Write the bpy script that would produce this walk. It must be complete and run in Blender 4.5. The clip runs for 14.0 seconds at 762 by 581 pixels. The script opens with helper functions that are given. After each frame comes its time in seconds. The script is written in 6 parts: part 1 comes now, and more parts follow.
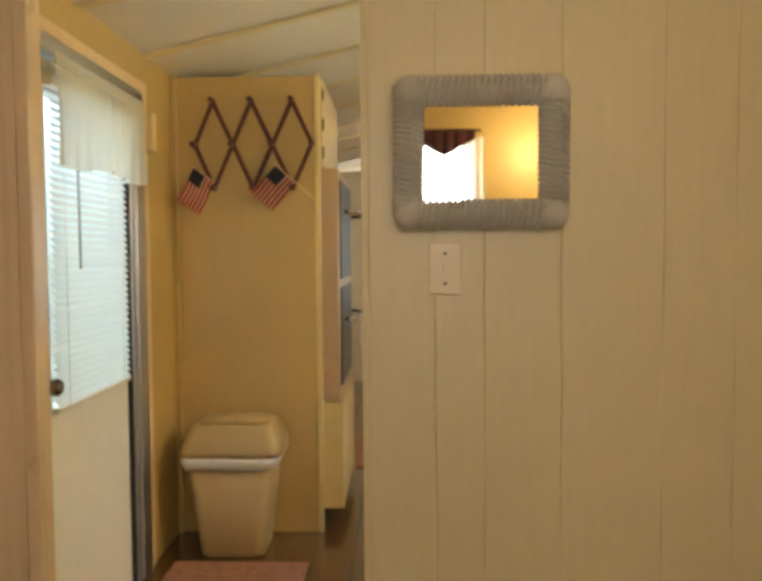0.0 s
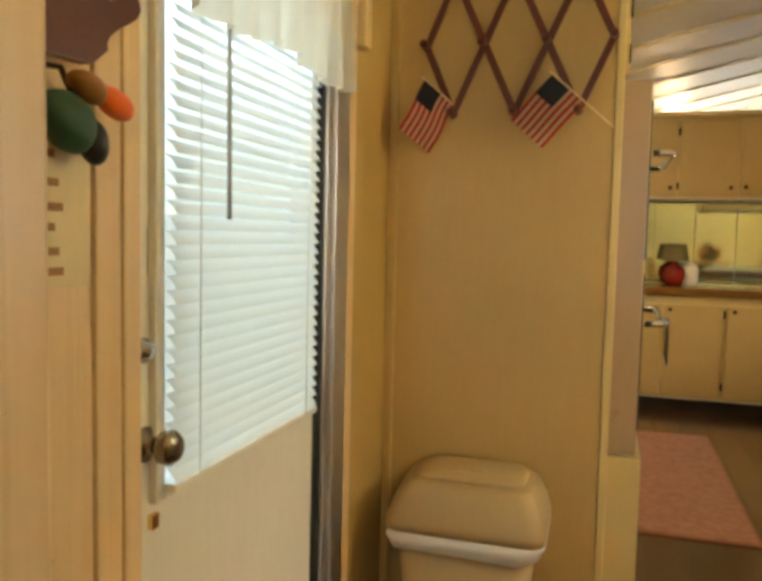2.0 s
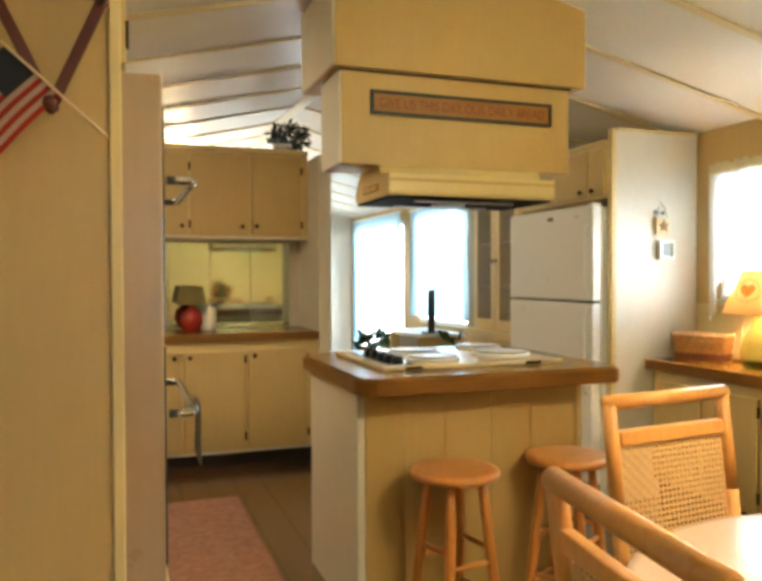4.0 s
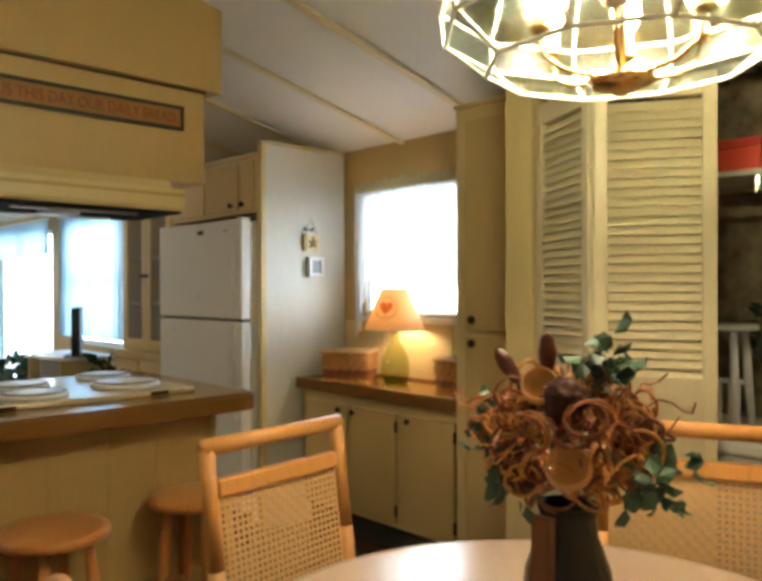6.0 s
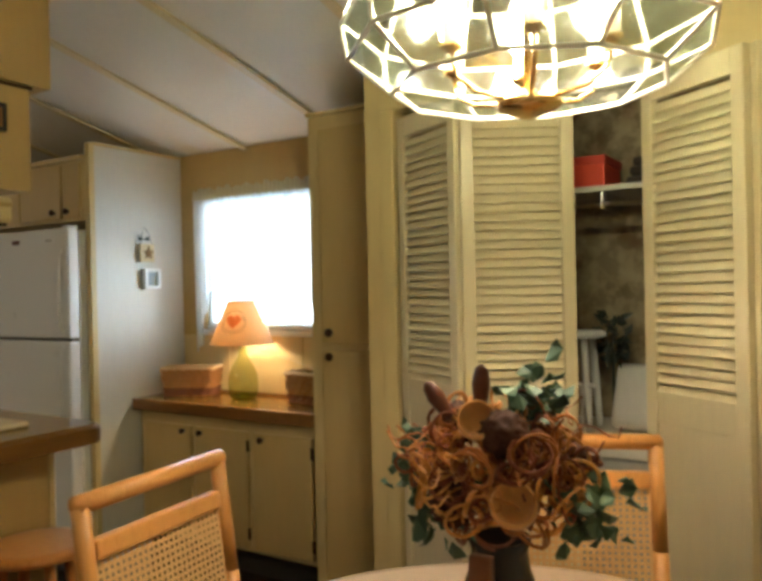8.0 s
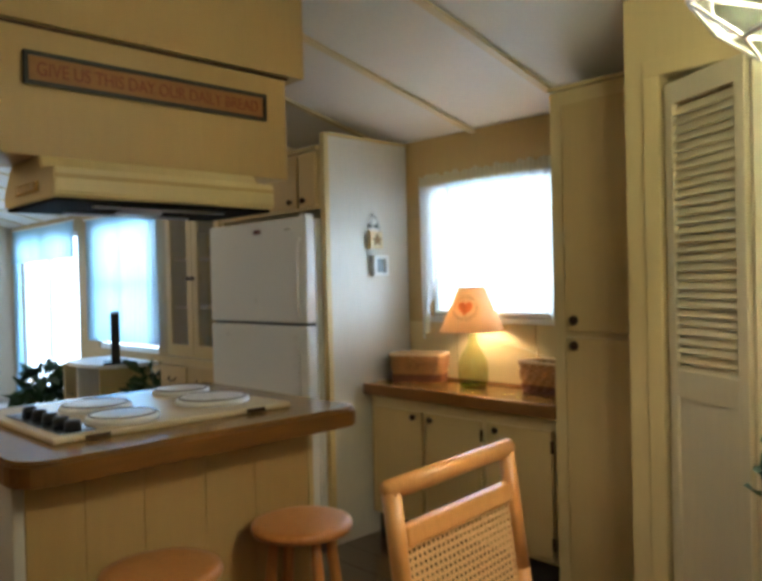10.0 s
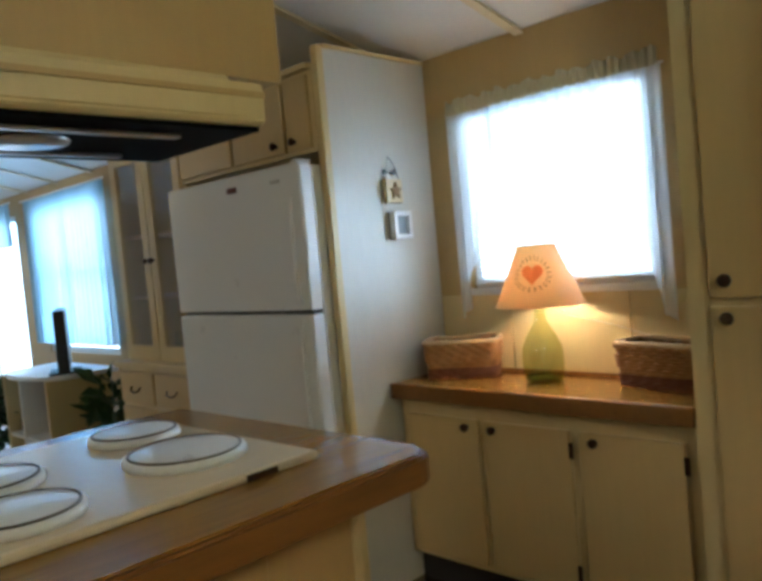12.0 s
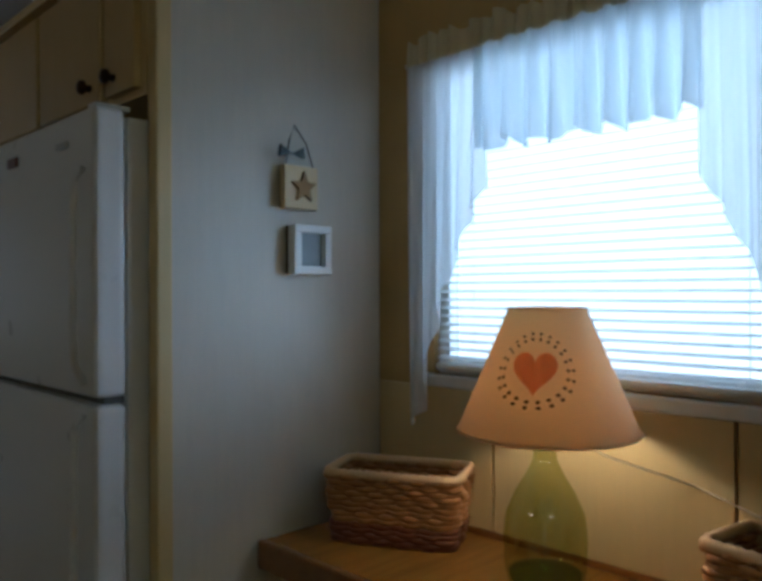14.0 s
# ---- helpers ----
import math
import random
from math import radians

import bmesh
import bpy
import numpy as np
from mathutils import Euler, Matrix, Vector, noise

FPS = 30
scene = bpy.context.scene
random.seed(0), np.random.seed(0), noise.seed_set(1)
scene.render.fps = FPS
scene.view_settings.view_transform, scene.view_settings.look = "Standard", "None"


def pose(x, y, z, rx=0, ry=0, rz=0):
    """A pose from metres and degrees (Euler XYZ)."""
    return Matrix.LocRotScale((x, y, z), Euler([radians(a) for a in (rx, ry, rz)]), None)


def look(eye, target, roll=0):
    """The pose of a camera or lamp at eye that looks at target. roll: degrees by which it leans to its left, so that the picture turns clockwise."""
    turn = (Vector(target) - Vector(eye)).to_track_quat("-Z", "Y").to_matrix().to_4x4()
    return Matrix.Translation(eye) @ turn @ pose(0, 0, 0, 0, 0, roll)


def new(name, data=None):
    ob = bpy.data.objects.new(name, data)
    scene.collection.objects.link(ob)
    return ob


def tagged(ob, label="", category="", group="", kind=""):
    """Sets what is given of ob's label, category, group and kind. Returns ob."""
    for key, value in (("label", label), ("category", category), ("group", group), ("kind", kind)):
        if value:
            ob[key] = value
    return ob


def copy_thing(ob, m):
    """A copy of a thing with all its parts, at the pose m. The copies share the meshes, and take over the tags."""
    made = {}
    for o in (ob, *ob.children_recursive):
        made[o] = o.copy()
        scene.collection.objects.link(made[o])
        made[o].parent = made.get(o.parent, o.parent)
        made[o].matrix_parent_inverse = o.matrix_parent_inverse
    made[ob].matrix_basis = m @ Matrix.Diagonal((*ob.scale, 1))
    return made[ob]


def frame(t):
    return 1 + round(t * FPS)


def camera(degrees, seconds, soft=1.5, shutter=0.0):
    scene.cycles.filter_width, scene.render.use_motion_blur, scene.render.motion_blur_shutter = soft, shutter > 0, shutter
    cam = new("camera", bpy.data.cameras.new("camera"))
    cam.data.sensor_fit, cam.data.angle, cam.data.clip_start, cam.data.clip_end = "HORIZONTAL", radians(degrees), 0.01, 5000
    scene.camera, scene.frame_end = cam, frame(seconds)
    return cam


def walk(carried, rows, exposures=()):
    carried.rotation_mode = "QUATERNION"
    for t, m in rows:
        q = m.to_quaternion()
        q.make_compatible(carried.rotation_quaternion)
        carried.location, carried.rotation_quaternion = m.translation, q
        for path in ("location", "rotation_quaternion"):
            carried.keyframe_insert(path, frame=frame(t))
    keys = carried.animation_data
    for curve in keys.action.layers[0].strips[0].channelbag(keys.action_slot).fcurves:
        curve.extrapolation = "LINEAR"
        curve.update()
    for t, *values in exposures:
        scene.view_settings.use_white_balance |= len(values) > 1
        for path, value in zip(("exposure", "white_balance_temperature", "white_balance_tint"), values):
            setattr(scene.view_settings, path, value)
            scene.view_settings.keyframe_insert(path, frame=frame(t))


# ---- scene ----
cam = camera(54.8, 14.0, soft=4.0)
PATH = [
    (0, (1.072, -0.034, 1.32), (1.013, 1.963, 1.221), -0.4),
    (0.5, (0.93, 0.235, 1.316), (0.665, 2.212, 1.173), -1.4),
    (1, (0.882, 0.546, 1.275), (0.407, 2.486, 1.173), -1.4),
    (1.5, (0.776, 0.849, 1.256), (0.178, 2.758, 1.231), 0.3),
    (2, (0.661, 1.16, 1.259), (0.079, 3.067, 1.109), 1.3),
    (2.5, (0.629, 1.434, 1.261), (0.07, 3.347, 1.09), -1.0),
    (3, (0.618, 1.661, 1.285), (0.287, 3.63, 1.158), -1.4),
    (3.5, (0.628, 1.809, 1.298), (0.886, 3.79, 1.21), -0.1),
    (4, (0.682, 1.87, 1.312), (1.353, 3.754, 1.272), -0.2),
    (6.5, (1.029, 2.063, 1.351), (2.594, 3.308, 1.342), -0.6),
    (7, (1.021, 2.135, 1.371), (2.72, 3.189, 1.363), -1.3),
    (9.5, (0.903, 2.297, 1.386), (2.542, 3.444, 1.373), -0.9),
    (10, (0.906, 2.441, 1.365), (2.288, 3.887, 1.343), -1.4),
    (10.5, (1.001, 2.649, 1.367), (2.157, 4.278, 1.287), -1.2),
    (11, (1.083, 2.873, 1.354), (2.205, 4.525, 1.241), -1.3),
    (11.5, (1.222, 3.117, 1.354), (2.527, 4.629, 1.252), -4.0),
    (12, (1.463, 3.33, 1.348), (2.892, 4.726, 1.249), -5.2),
    (12.5, (1.703, 3.559, 1.346), (3.277, 4.791, 1.273), -1.1),
    (13, (1.987, 3.772, 1.35), (3.699, 4.805, 1.319), -2.4),
    (13.5, (2.315, 3.905, 1.342), (3.96, 5.042, 1.375), -3.0),
    (14, (2.632, 4.055, 1.363), (4.038, 5.478, 1.365), -0.2),
]
# seconds, stops, kelvin, tint: the clip's camera closes down and cools off as it nears the bright window
EXPOSURE = [
    (0.0, -0.45, 6350, 8),
    (1.5, -0.46, 6800, 8),
    (3.0, -0.5, 6850, 8),
    (4.2, -0.32, 6050, 8),
    (6.5, -1.38, 5650, 8),
    (9.5, -1.42, 5200, 8),
    (11.0, -1.4, 4900, 7),
    (12.0, -1.52, 4780, 7),
    (12.5, -1.78, 4720, 7),
    (13.0, -2.35, 4650, 7),
    (13.5, -2.8, 4600, 7),
    (14.0, -3.2, 4600, 7),
]
walk(cam, [(t, look(eye, target, roll)) for t, eye, target, roll in PATH], EXPOSURE)

# ---- world, large lights ----
world = bpy.data.worlds.new("sky")
scene.world = world
world.use_nodes = True
wn = world.node_tree
sky = wn.nodes.new("ShaderNodeTexSky")
sky.sky_type = "NISHITA"
sky.sun_disc = False
sky.sun_elevation = radians(48)
sky.sun_rotation = radians(75)
wn.links.new(sky.outputs[0], wn.nodes["Background"].inputs[0])
wn.nodes["Background"].inputs[1].default_value = 0.12
sun_data = bpy.data.lights.new("sun", "SUN")
sun_data.energy, sun_data.angle, sun_data.color = 2.5, radians(0.6), (1, 0.95, 0.86)
sun = new("sun", sun_data)
sun.matrix_world = look((8, 2, 9), (0, 3.5, 0))


def area_light(name, eye, target, w, h, power, color):
    d = bpy.data.lights.new(name, "AREA")
    d.shape, d.size, d.size_y, d.energy, d.color = "RECTANGLE", w, h, power, color
    ob = new(name, d)
    ob.matrix_world = look(eye, target)
    return ob


def point_light(name, place, power, color, radius=0.03):
    d = bpy.data.lights.new(name, "POINT")
    d.energy, d.color, d.shadow_soft_size = power, color, radius
    ob = new(name, d)
    ob.location = place
    return ob


DAY = (0.80, 0.90, 1.0)
WARM = (1.0, 0.62, 0.28)
area_light("daylight_kitchen_window", (4.15, 4.80, 1.65), (2, 4.80, 1.0), 0.9, 0.9, 68, DAY)
area_light("daylight_entry_door", (-0.25, 2.48, 1.45), (2, 2.6, 0.9), 0.7, 1.1, 2.0, (0.62, 0.82, 1.0))
area_light("daylight_living_window", (4.2, 9.2, 1.45), (1.5, 9.2, 1.0), 1.3, 1.3, 42, DAY)
area_light("daylight_patio_door", (4.2, 11.2, 1.1), (1.5, 11.0, 0.6), 1.6, 2.0, 40, DAY)
area_light("daylight_north_window", (2.45, 12.65, 1.6), (2.2, 8, 1.4), 1.2, 1.2, 22, (1.0, 0.90, 0.72))
area_light("daylight_back_window", (1.2, -1.3, 1.5), (1.2, 1, 1.2), 0.6, 0.8, 9, DAY)


# ---- materials ----
def material(name, base=(0.5, 0.5, 0.5), rough=0.5, metal=0.0, spec=0.5):
    m = bpy.data.materials.new(name)
    m.use_nodes = True
    b = m.node_tree.nodes["Principled BSDF"]
    b.inputs["Base Color"].default_value = (*base, 1)
    b.inputs["Roughness"].default_value = rough
    b.inputs["Metallic"].default_value = metal
    b.inputs["Specular IOR Level"].default_value = spec
    return m


def coords(m, scale=(1, 1, 1)):
    nt = m.node_tree
    tc = nt.nodes.new("ShaderNodeNewGeometry")
    mp = nt.nodes.new("ShaderNodeMapping")
    mp.inputs["Scale"].default_value = scale
    nt.links.new(tc.outputs["Position"], mp.inputs["Vector"])
    return mp.outputs[0]


def noise_tex(m, vec, scale, detail=4, rough=0.55):
    n = m.node_tree.nodes.new("ShaderNodeTexNoise")
    n.inputs["Scale"].default_value, n.inputs["Detail"].default_value, n.inputs["Roughness"].default_value = scale, detail, rough
    m.node_tree.links.new(vec, n.inputs["Vector"])
    return n.outputs["Fac"]


def ramp(m, fac, stops):
    r = m.node_tree.nodes.new("ShaderNodeValToRGB")
    els = r.color_ramp.elements
    els[0].position, els[0].color = stops[0][0], (*stops[0][1], 1)
    els[1].position, els[1].color = stops[-1][0], (*stops[-1][1], 1)
    for p, c in stops[1:-1]:
        e = els.new(p)
        e.color = (*c, 1)
    m.node_tree.links.new(fac, r.inputs[0])
    return r.outputs[0]


def mix(m, fac, a, b, mode="MIX"):
    n = m.node_tree.nodes.new("ShaderNodeMix")
    n.data_type, n.blend_type = "RGBA", mode
    for sock, v in ((n.inputs[0], fac), (n.inputs[6], a), (n.inputs[7], b)):
        if isinstance(v, (int, float)):
            sock.default_value = v
        elif isinstance(v, tuple):
            sock.default_value = (*v, 1)
        else:
            m.node_tree.links.new(v, sock)
    return n.outputs[2]


def finish(m, color=None, bump=None, strength=0.15, dist=0.002, rough=None):
    nt = m.node_tree
    b = nt.nodes["Principled BSDF"]
    if color is not None:
        nt.links.new(color, b.inputs["Base Color"])
    if bump is not None:
        bp = nt.nodes.new("ShaderNodeBump")
        bp.inputs["Strength"].default_value, bp.inputs["Distance"].default_value = strength, dist
        nt.links.new(bump, bp.inputs["Height"])
        nt.links.new(bp.outputs[0], b.inputs["Normal"])
    if rough is not None:
        mr = nt.nodes.new("ShaderNodeMapRange")
        mr.inputs[3].default_value, mr.inputs[4].default_value = rough
        nt.links.new(noise_tex(m, coords(m), 9), mr.inputs[0])
        nt.links.new(mr.outputs[0], b.inputs["Roughness"])
    return m


def tone(c, k):
    return tuple(min(1, v * k) for v in c)


def paint(name, c, rough=0.45, dirt=0.88, bump=0.08):
    """Brushed house paint: faint large stains, fine brush relief."""
    m = material(name, c, rough)
    v = coords(m)
    col = ramp(m, noise_tex(m, v, 2.2, 5), [(0.3, tone(c, dirt)), (0.7, c)])
    col = mix(m, 0.25, col, ramp(m, noise_tex(m, coords(m, (60, 60, 6)), 1.0, 3), [(0.35, tone(c, 0.9)), (0.65, tone(c, 1.04))]))
    return finish(m, col, noise_tex(m, coords(m, (40, 40, 12)), 3, 4), bump, 0.002, (rough - 0.08, rough + 0.1))


def wood(name, c1, c2, grain=(30, 30, 1.2), rough=0.35, bump=0.1):
    """Streaked wood with the grain along the axis of the small scale."""
    m = material(name, c1, rough)
    v = coords(m, grain)
    f = noise_tex(m, v, 1.0, 8, 0.65)
    col = ramp(m, f, [(0.28, c1), (0.52, c2), (0.75, tone(c1, 0.8))])
    col = mix(m, 0.35, col, ramp(m, noise_tex(m, coords(m), 1.7, 3), [(0.35, tone(c2, 0.75)), (0.7, tone(c2, 1.1))]))
    return finish(m, col, f, bump, 0.001, (rough - 0.07, rough + 0.12))


CREAM = paint("cream_paint", (0.66, 0.51, 0.235), 0.42)
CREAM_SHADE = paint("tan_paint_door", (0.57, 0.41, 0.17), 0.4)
PANEL_WALL = paint("cream_wall_panelling", (0.70, 0.56, 0.30), 0.45)
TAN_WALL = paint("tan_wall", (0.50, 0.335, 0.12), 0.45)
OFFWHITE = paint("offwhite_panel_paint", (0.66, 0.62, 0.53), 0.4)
LOUVER = paint("louver_paint", (0.66, 0.56, 0.34), 0.4)
CEIL = paint("ceiling_panel", (0.74, 0.70, 0.64), 0.46, 0.93)
BATTEN = paint("batten_paint", (0.70, 0.58, 0.34), 0.36)
WHITE = paint("white_door_paint", (0.78, 0.76, 0.72), 0.4, 0.95)
LIGHT_WOOD = wood("light_wood_panelling", (0.66, 0.45, 0.25), (0.74, 0.54, 0.32), (26, 26, 1.0), 0.28)
OAK = wood("honey_oak", (0.54, 0.23, 0.045), (0.68, 0.33, 0.085), (60, 60, 9), 0.35)
STOOL_WOOD = wood("orange_pine", (0.46, 0.16, 0.03), (0.60, 0.25, 0.06), (40, 40, 6), 0.3)
RACK_WOOD = wood("dark_red_wood", (0.055, 0.011, 0.006), (0.10, 0.02, 0.011), (50, 50, 50), 0.35)
COUNTER = wood("butcher_block_laminate", (0.13, 0.060, 0.008), (0.26, 0.13, 0.018), (2.0, 30, 30), 0.24, 0.04)
sheen = COUNTER.node_tree.nodes["Principled BSDF"].inputs["Roughness"]
COUNTER.node_tree.links.remove(sheen.links[0])
sheen.default_value = 0.2
COUNTER_EDGE = wood("counter_edge_wood", (0.13, 0.054, 0.008), (0.20, 0.084, 0.013), (3, 30, 30), 0.3)
SIGN_WOOD = wood("sign_wood", (0.24, 0.095, 0.016), (0.31, 0.135, 0.028), (4, 30, 30), 0.5)
FLOOR_WOOD = wood("dark_floor_plank", (0.05, 0.023, 0.011), (0.105, 0.050, 0.024), (16, 1.2, 16), 0.2, 0.05)
FLOOR_WOOD.node_tree.nodes["Principled BSDF"].inputs["Coat Weight"].default_value = 1.0
FLOOR_WOOD.node_tree.nodes["Principled BSDF"].inputs["Coat IOR"].default_value = 1.6
FLOOR_WOOD.node_tree.nodes["Principled BSDF"].inputs["Coat Roughness"].default_value = 0.18
nt = FLOOR_WOOD.node_tree
info = nt.nodes.new("ShaderNodeObjectInfo")
pr = nt.nodes["Principled BSDF"]
old = pr.inputs["Base Color"].links[0].from_socket
vary = ramp(FLOOR_WOOD, info.outputs["Random"], [(0.0, (0.6, 0.6, 0.6)), (1.0, (1.3, 1.25, 1.2))])
nt.links.new(mix(FLOOR_WOOD, 1.0, old, vary, "MULTIPLY"), pr.inputs["Base Color"])
BLACK = material("black_metal", (0.012, 0.011, 0.01), 0.4)
# Near-black puts recess shade into the colour: toe kicks, plinths, basket bottoms.
DARK = material("recess_shade", (0.02, 0.017, 0.014), 0.8)
BRONZE = material("dark_bronze_knob", (0.06, 0.035, 0.02), 0.35, 0.8)
BRASS = material("polished_brass", (0.80, 0.58, 0.25), 0.22, 1.0)
CHROME = material("chrome", (0.75, 0.75, 0.76), 0.12, 1.0)
ALU = material("brushed_aluminium", (0.55, 0.53, 0.5), 0.38, 1.0)
FRIDGE_WHITE = material("white_enamel", (0.78, 0.77, 0.75), 0.28)
finish(FRIDGE_WHITE, None, noise_tex(FRIDGE_WHITE, coords(FRIDGE_WHITE), 260, 2), 0.05, 0.001, (0.24, 0.34))
MIRROR = material("mirror_silver", (0.86, 0.88, 0.84), 0.02, 1.0)
AGED_MIRROR = material("aged_mirror_silver", (0.58, 0.66, 0.57), 0.05, 1.0)
PLASTIC = paint("beige_plastic", (0.40, 0.28, 0.13), 0.35, 0.95, 0.03)
BAG = material("white_bag_film", (0.75, 0.74, 0.72), 0.3)
WICKER_WHITE = paint("whitewashed_wicker", (0.62, 0.55, 0.44), 0.6, 0.7, 0.5)
CANE = wood("woven_cane", (0.62, 0.36, 0.13), (0.72, 0.45, 0.19), (90, 90, 90), 0.5, 0.3)
TABLE_TOP = paint("pinkish_laminate", (0.72, 0.55, 0.42), 0.22, 0.96, 0.02)
IVORY = material("ivory_plastic", (0.72, 0.55, 0.28), 0.35)
RUG = finish(material("pink_rug", (0.36, 0.17, 0.11), 0.95), None)
v_ = coords(RUG)
finish(RUG, ramp(RUG, noise_tex(RUG, v_, 26, 6), [(0.3, (0.26, 0.12, 0.075)), (0.7, (0.40, 0.20, 0.13))]), noise_tex(RUG, v_, 320, 2), 0.8, 0.004)
CARPET = material("pale_carpet", (0.5, 0.48, 0.46), 0.95)
v_ = coords(CARPET)
finish(CARPET, ramp(CARPET, noise_tex(CARPET, v_, 18, 6), [(0.3, (0.42, 0.41, 0.40)), (0.7, (0.55, 0.54, 0.52))]), noise_tex(CARPET, v_, 260, 2), 0.7, 0.004)


def sheer(name, c, through_light):
    """Thin cloth: part diffuse, part translucent, part clear."""
    m = material(name, c, 0.9)
    t = m.node_tree
    out = t.nodes["Material Output"]
    tl = t.nodes.new("ShaderNodeBsdfTranslucent")
    tl.inputs[0].default_value = (*c, 1)
    tp = t.nodes.new("ShaderNodeBsdfTransparent")
    a, b = t.nodes.new("ShaderNodeMixShader"), t.nodes.new("ShaderNodeMixShader")
    a.inputs[0].default_value, b.inputs[0].default_value = 0.55, through_light
    t.links.new(t.nodes["Principled BSDF"].outputs[0], a.inputs[1])
    t.links.new(tl.outputs[0], a.inputs[2])
    t.links.new(a.outputs[0], b.inputs[1])
    t.links.new(tp.outputs[0], b.inputs[2])
    t.links.new(b.outputs[0], out.inputs[0])
    return m


SHEER = sheer("white_sheer_curtain", (0.86, 0.88, 0.9), 0.22)
LACE = sheer("cream_valance_cloth", (0.84, 0.80, 0.70), 0.05)
VALANCE = sheer("blue_white_valance", (0.78, 0.84, 0.88), 0.08)
RUFFLE = paint("cream_ruffle_cloth", (0.62, 0.57, 0.38), 0.9, 0.85, 0.3)
SLAT = sheer("white_blind_slat", (0.80, 0.82, 0.81), 0.0)


def clear_glass(name, tint=(1, 1, 1), rough=0.02, gloss=0.12):
    m = material(name, tint, rough)
    t = m.node_tree
    tp, gl, mx = t.nodes.new("ShaderNodeBsdfTransparent"), t.nodes.new("ShaderNodeBsdfGlossy"), t.nodes.new("ShaderNodeMixShader")
    tp.inputs[0].default_value, gl.inputs["Roughness"].default_value, mx.inputs[0].default_value = (*tint, 1), rough, gloss
    t.links.new(tp.outputs[0], mx.inputs[1])
    t.links.new(gl.outputs[0], mx.inputs[2])
    t.links.new(mx.outputs[0], t.nodes["Material Output"].inputs[0])
    return m


GLASS = clear_glass("window_glass", (0.96, 0.98, 0.98), 0.02, 0.06)
CAB_GLASS = clear_glass("cabinet_glass", (0.95, 0.93, 0.88), 0.03, 0.14)
LEADED = clear_glass("bevelled_glass", (0.86, 0.92, 0.86), 0.12, 0.28)


def glow(name, c, strength):
    m = material(name, c, 0.5)
    b = m.node_tree.nodes["Principled BSDF"]
    b.inputs["Emission Color"].default_value = (*c, 1)
    b.inputs["Emission Strength"].default_value = strength
    return m


BULB = glow("lit_bulb", (1.0, 0.80, 0.5), 220)
# Brass came turned pale: the bulbs' white light is put into its colour.
CAME = material("lit_pale_came", (0.88, 0.84, 0.74), 0.3, 0.25)
CANDLE = sheer("white_candle_sleeve", (0.92, 0.88, 0.78), 0.0)
_bn = BULB.node_tree
_add, _clear = _bn.nodes.new("ShaderNodeAddShader"), _bn.nodes.new("ShaderNodeBsdfTransparent")
_bn.links.new(_bn.nodes["Principled BSDF"].outputs[0], _add.inputs[0])
_bn.links.new(_clear.outputs[0], _add.inputs[1])
_bn.links.new(_add.outputs[0], _bn.nodes["Material Output"].inputs[0])
OUTDOOR = glow("outdoor_daylight", (0.92, 0.97, 1.0), 12.0)
OUTDOOR_NORTH = glow("outdoor_haze", (0.90, 0.95, 1.0), 1.6)
OUTDOOR_SHADE = glow("outdoor_shade", (0.72, 0.88, 1.0), 0.72)


# ---- mesh helpers ----
BASE = {}


def thing(name, label, category, place=(0, 0, 0), group="", kind=""):
    ob = new(name)
    ob.location = place
    ob.empty_display_size = 0.1
    BASE[ob] = Matrix.Translation(place)
    return tagged(ob, label, category, group, kind)


def mesh_of(name, bm, mat, smooth=False):
    bmesh.ops.recalc_face_normals(bm, faces=bm.faces)
    me = bpy.data.meshes.new(name)
    bm.to_mesh(me)
    bm.free()
    for p in me.polygons:
        p.use_smooth = smooth
    me.materials.append(mat)
    return me


def part(name, bm, mat, parent, label="", smooth=False):
    """One mesh under a thing; bm is in world metres."""
    bm.transform(BASE[parent].inverted())
    ob = new(name, mesh_of(name, bm, mat, smooth))
    ob.parent = parent
    BASE[ob] = BASE[parent]
    return tagged(ob, label)


def solid(name, bm, mat, label, category, group="", kind="", smooth=False):
    ob = new(name, mesh_of(name, bm, mat, smooth))
    BASE[ob] = Matrix()
    return tagged(ob, label, category, group, kind)


def box(lo, hi, bevel=0.0, bm=None, seg=2):
    b = bmesh.new()
    g = bmesh.ops.create_cube(b, size=1)
    for v in b.verts:
        v.co = Vector([lo[i] + (v.co[i] + 0.5) * (hi[i] - lo[i]) for i in range(3)])
    if bevel > 0:
        bmesh.ops.bevel(b, geom=b.edges[:], offset=min(bevel, 0.49 * min(hi[i] - lo[i] for i in range(3))), segments=seg, affect="EDGES", profile=0.6)
    return b if bm is None else join(bm, b)


def join(bm, other):
    me = bpy.data.meshes.new("tmp")
    other.to_mesh(me)
    other.free()
    bm.from_mesh(me)
    bpy.data.meshes.remove(me)
    return bm


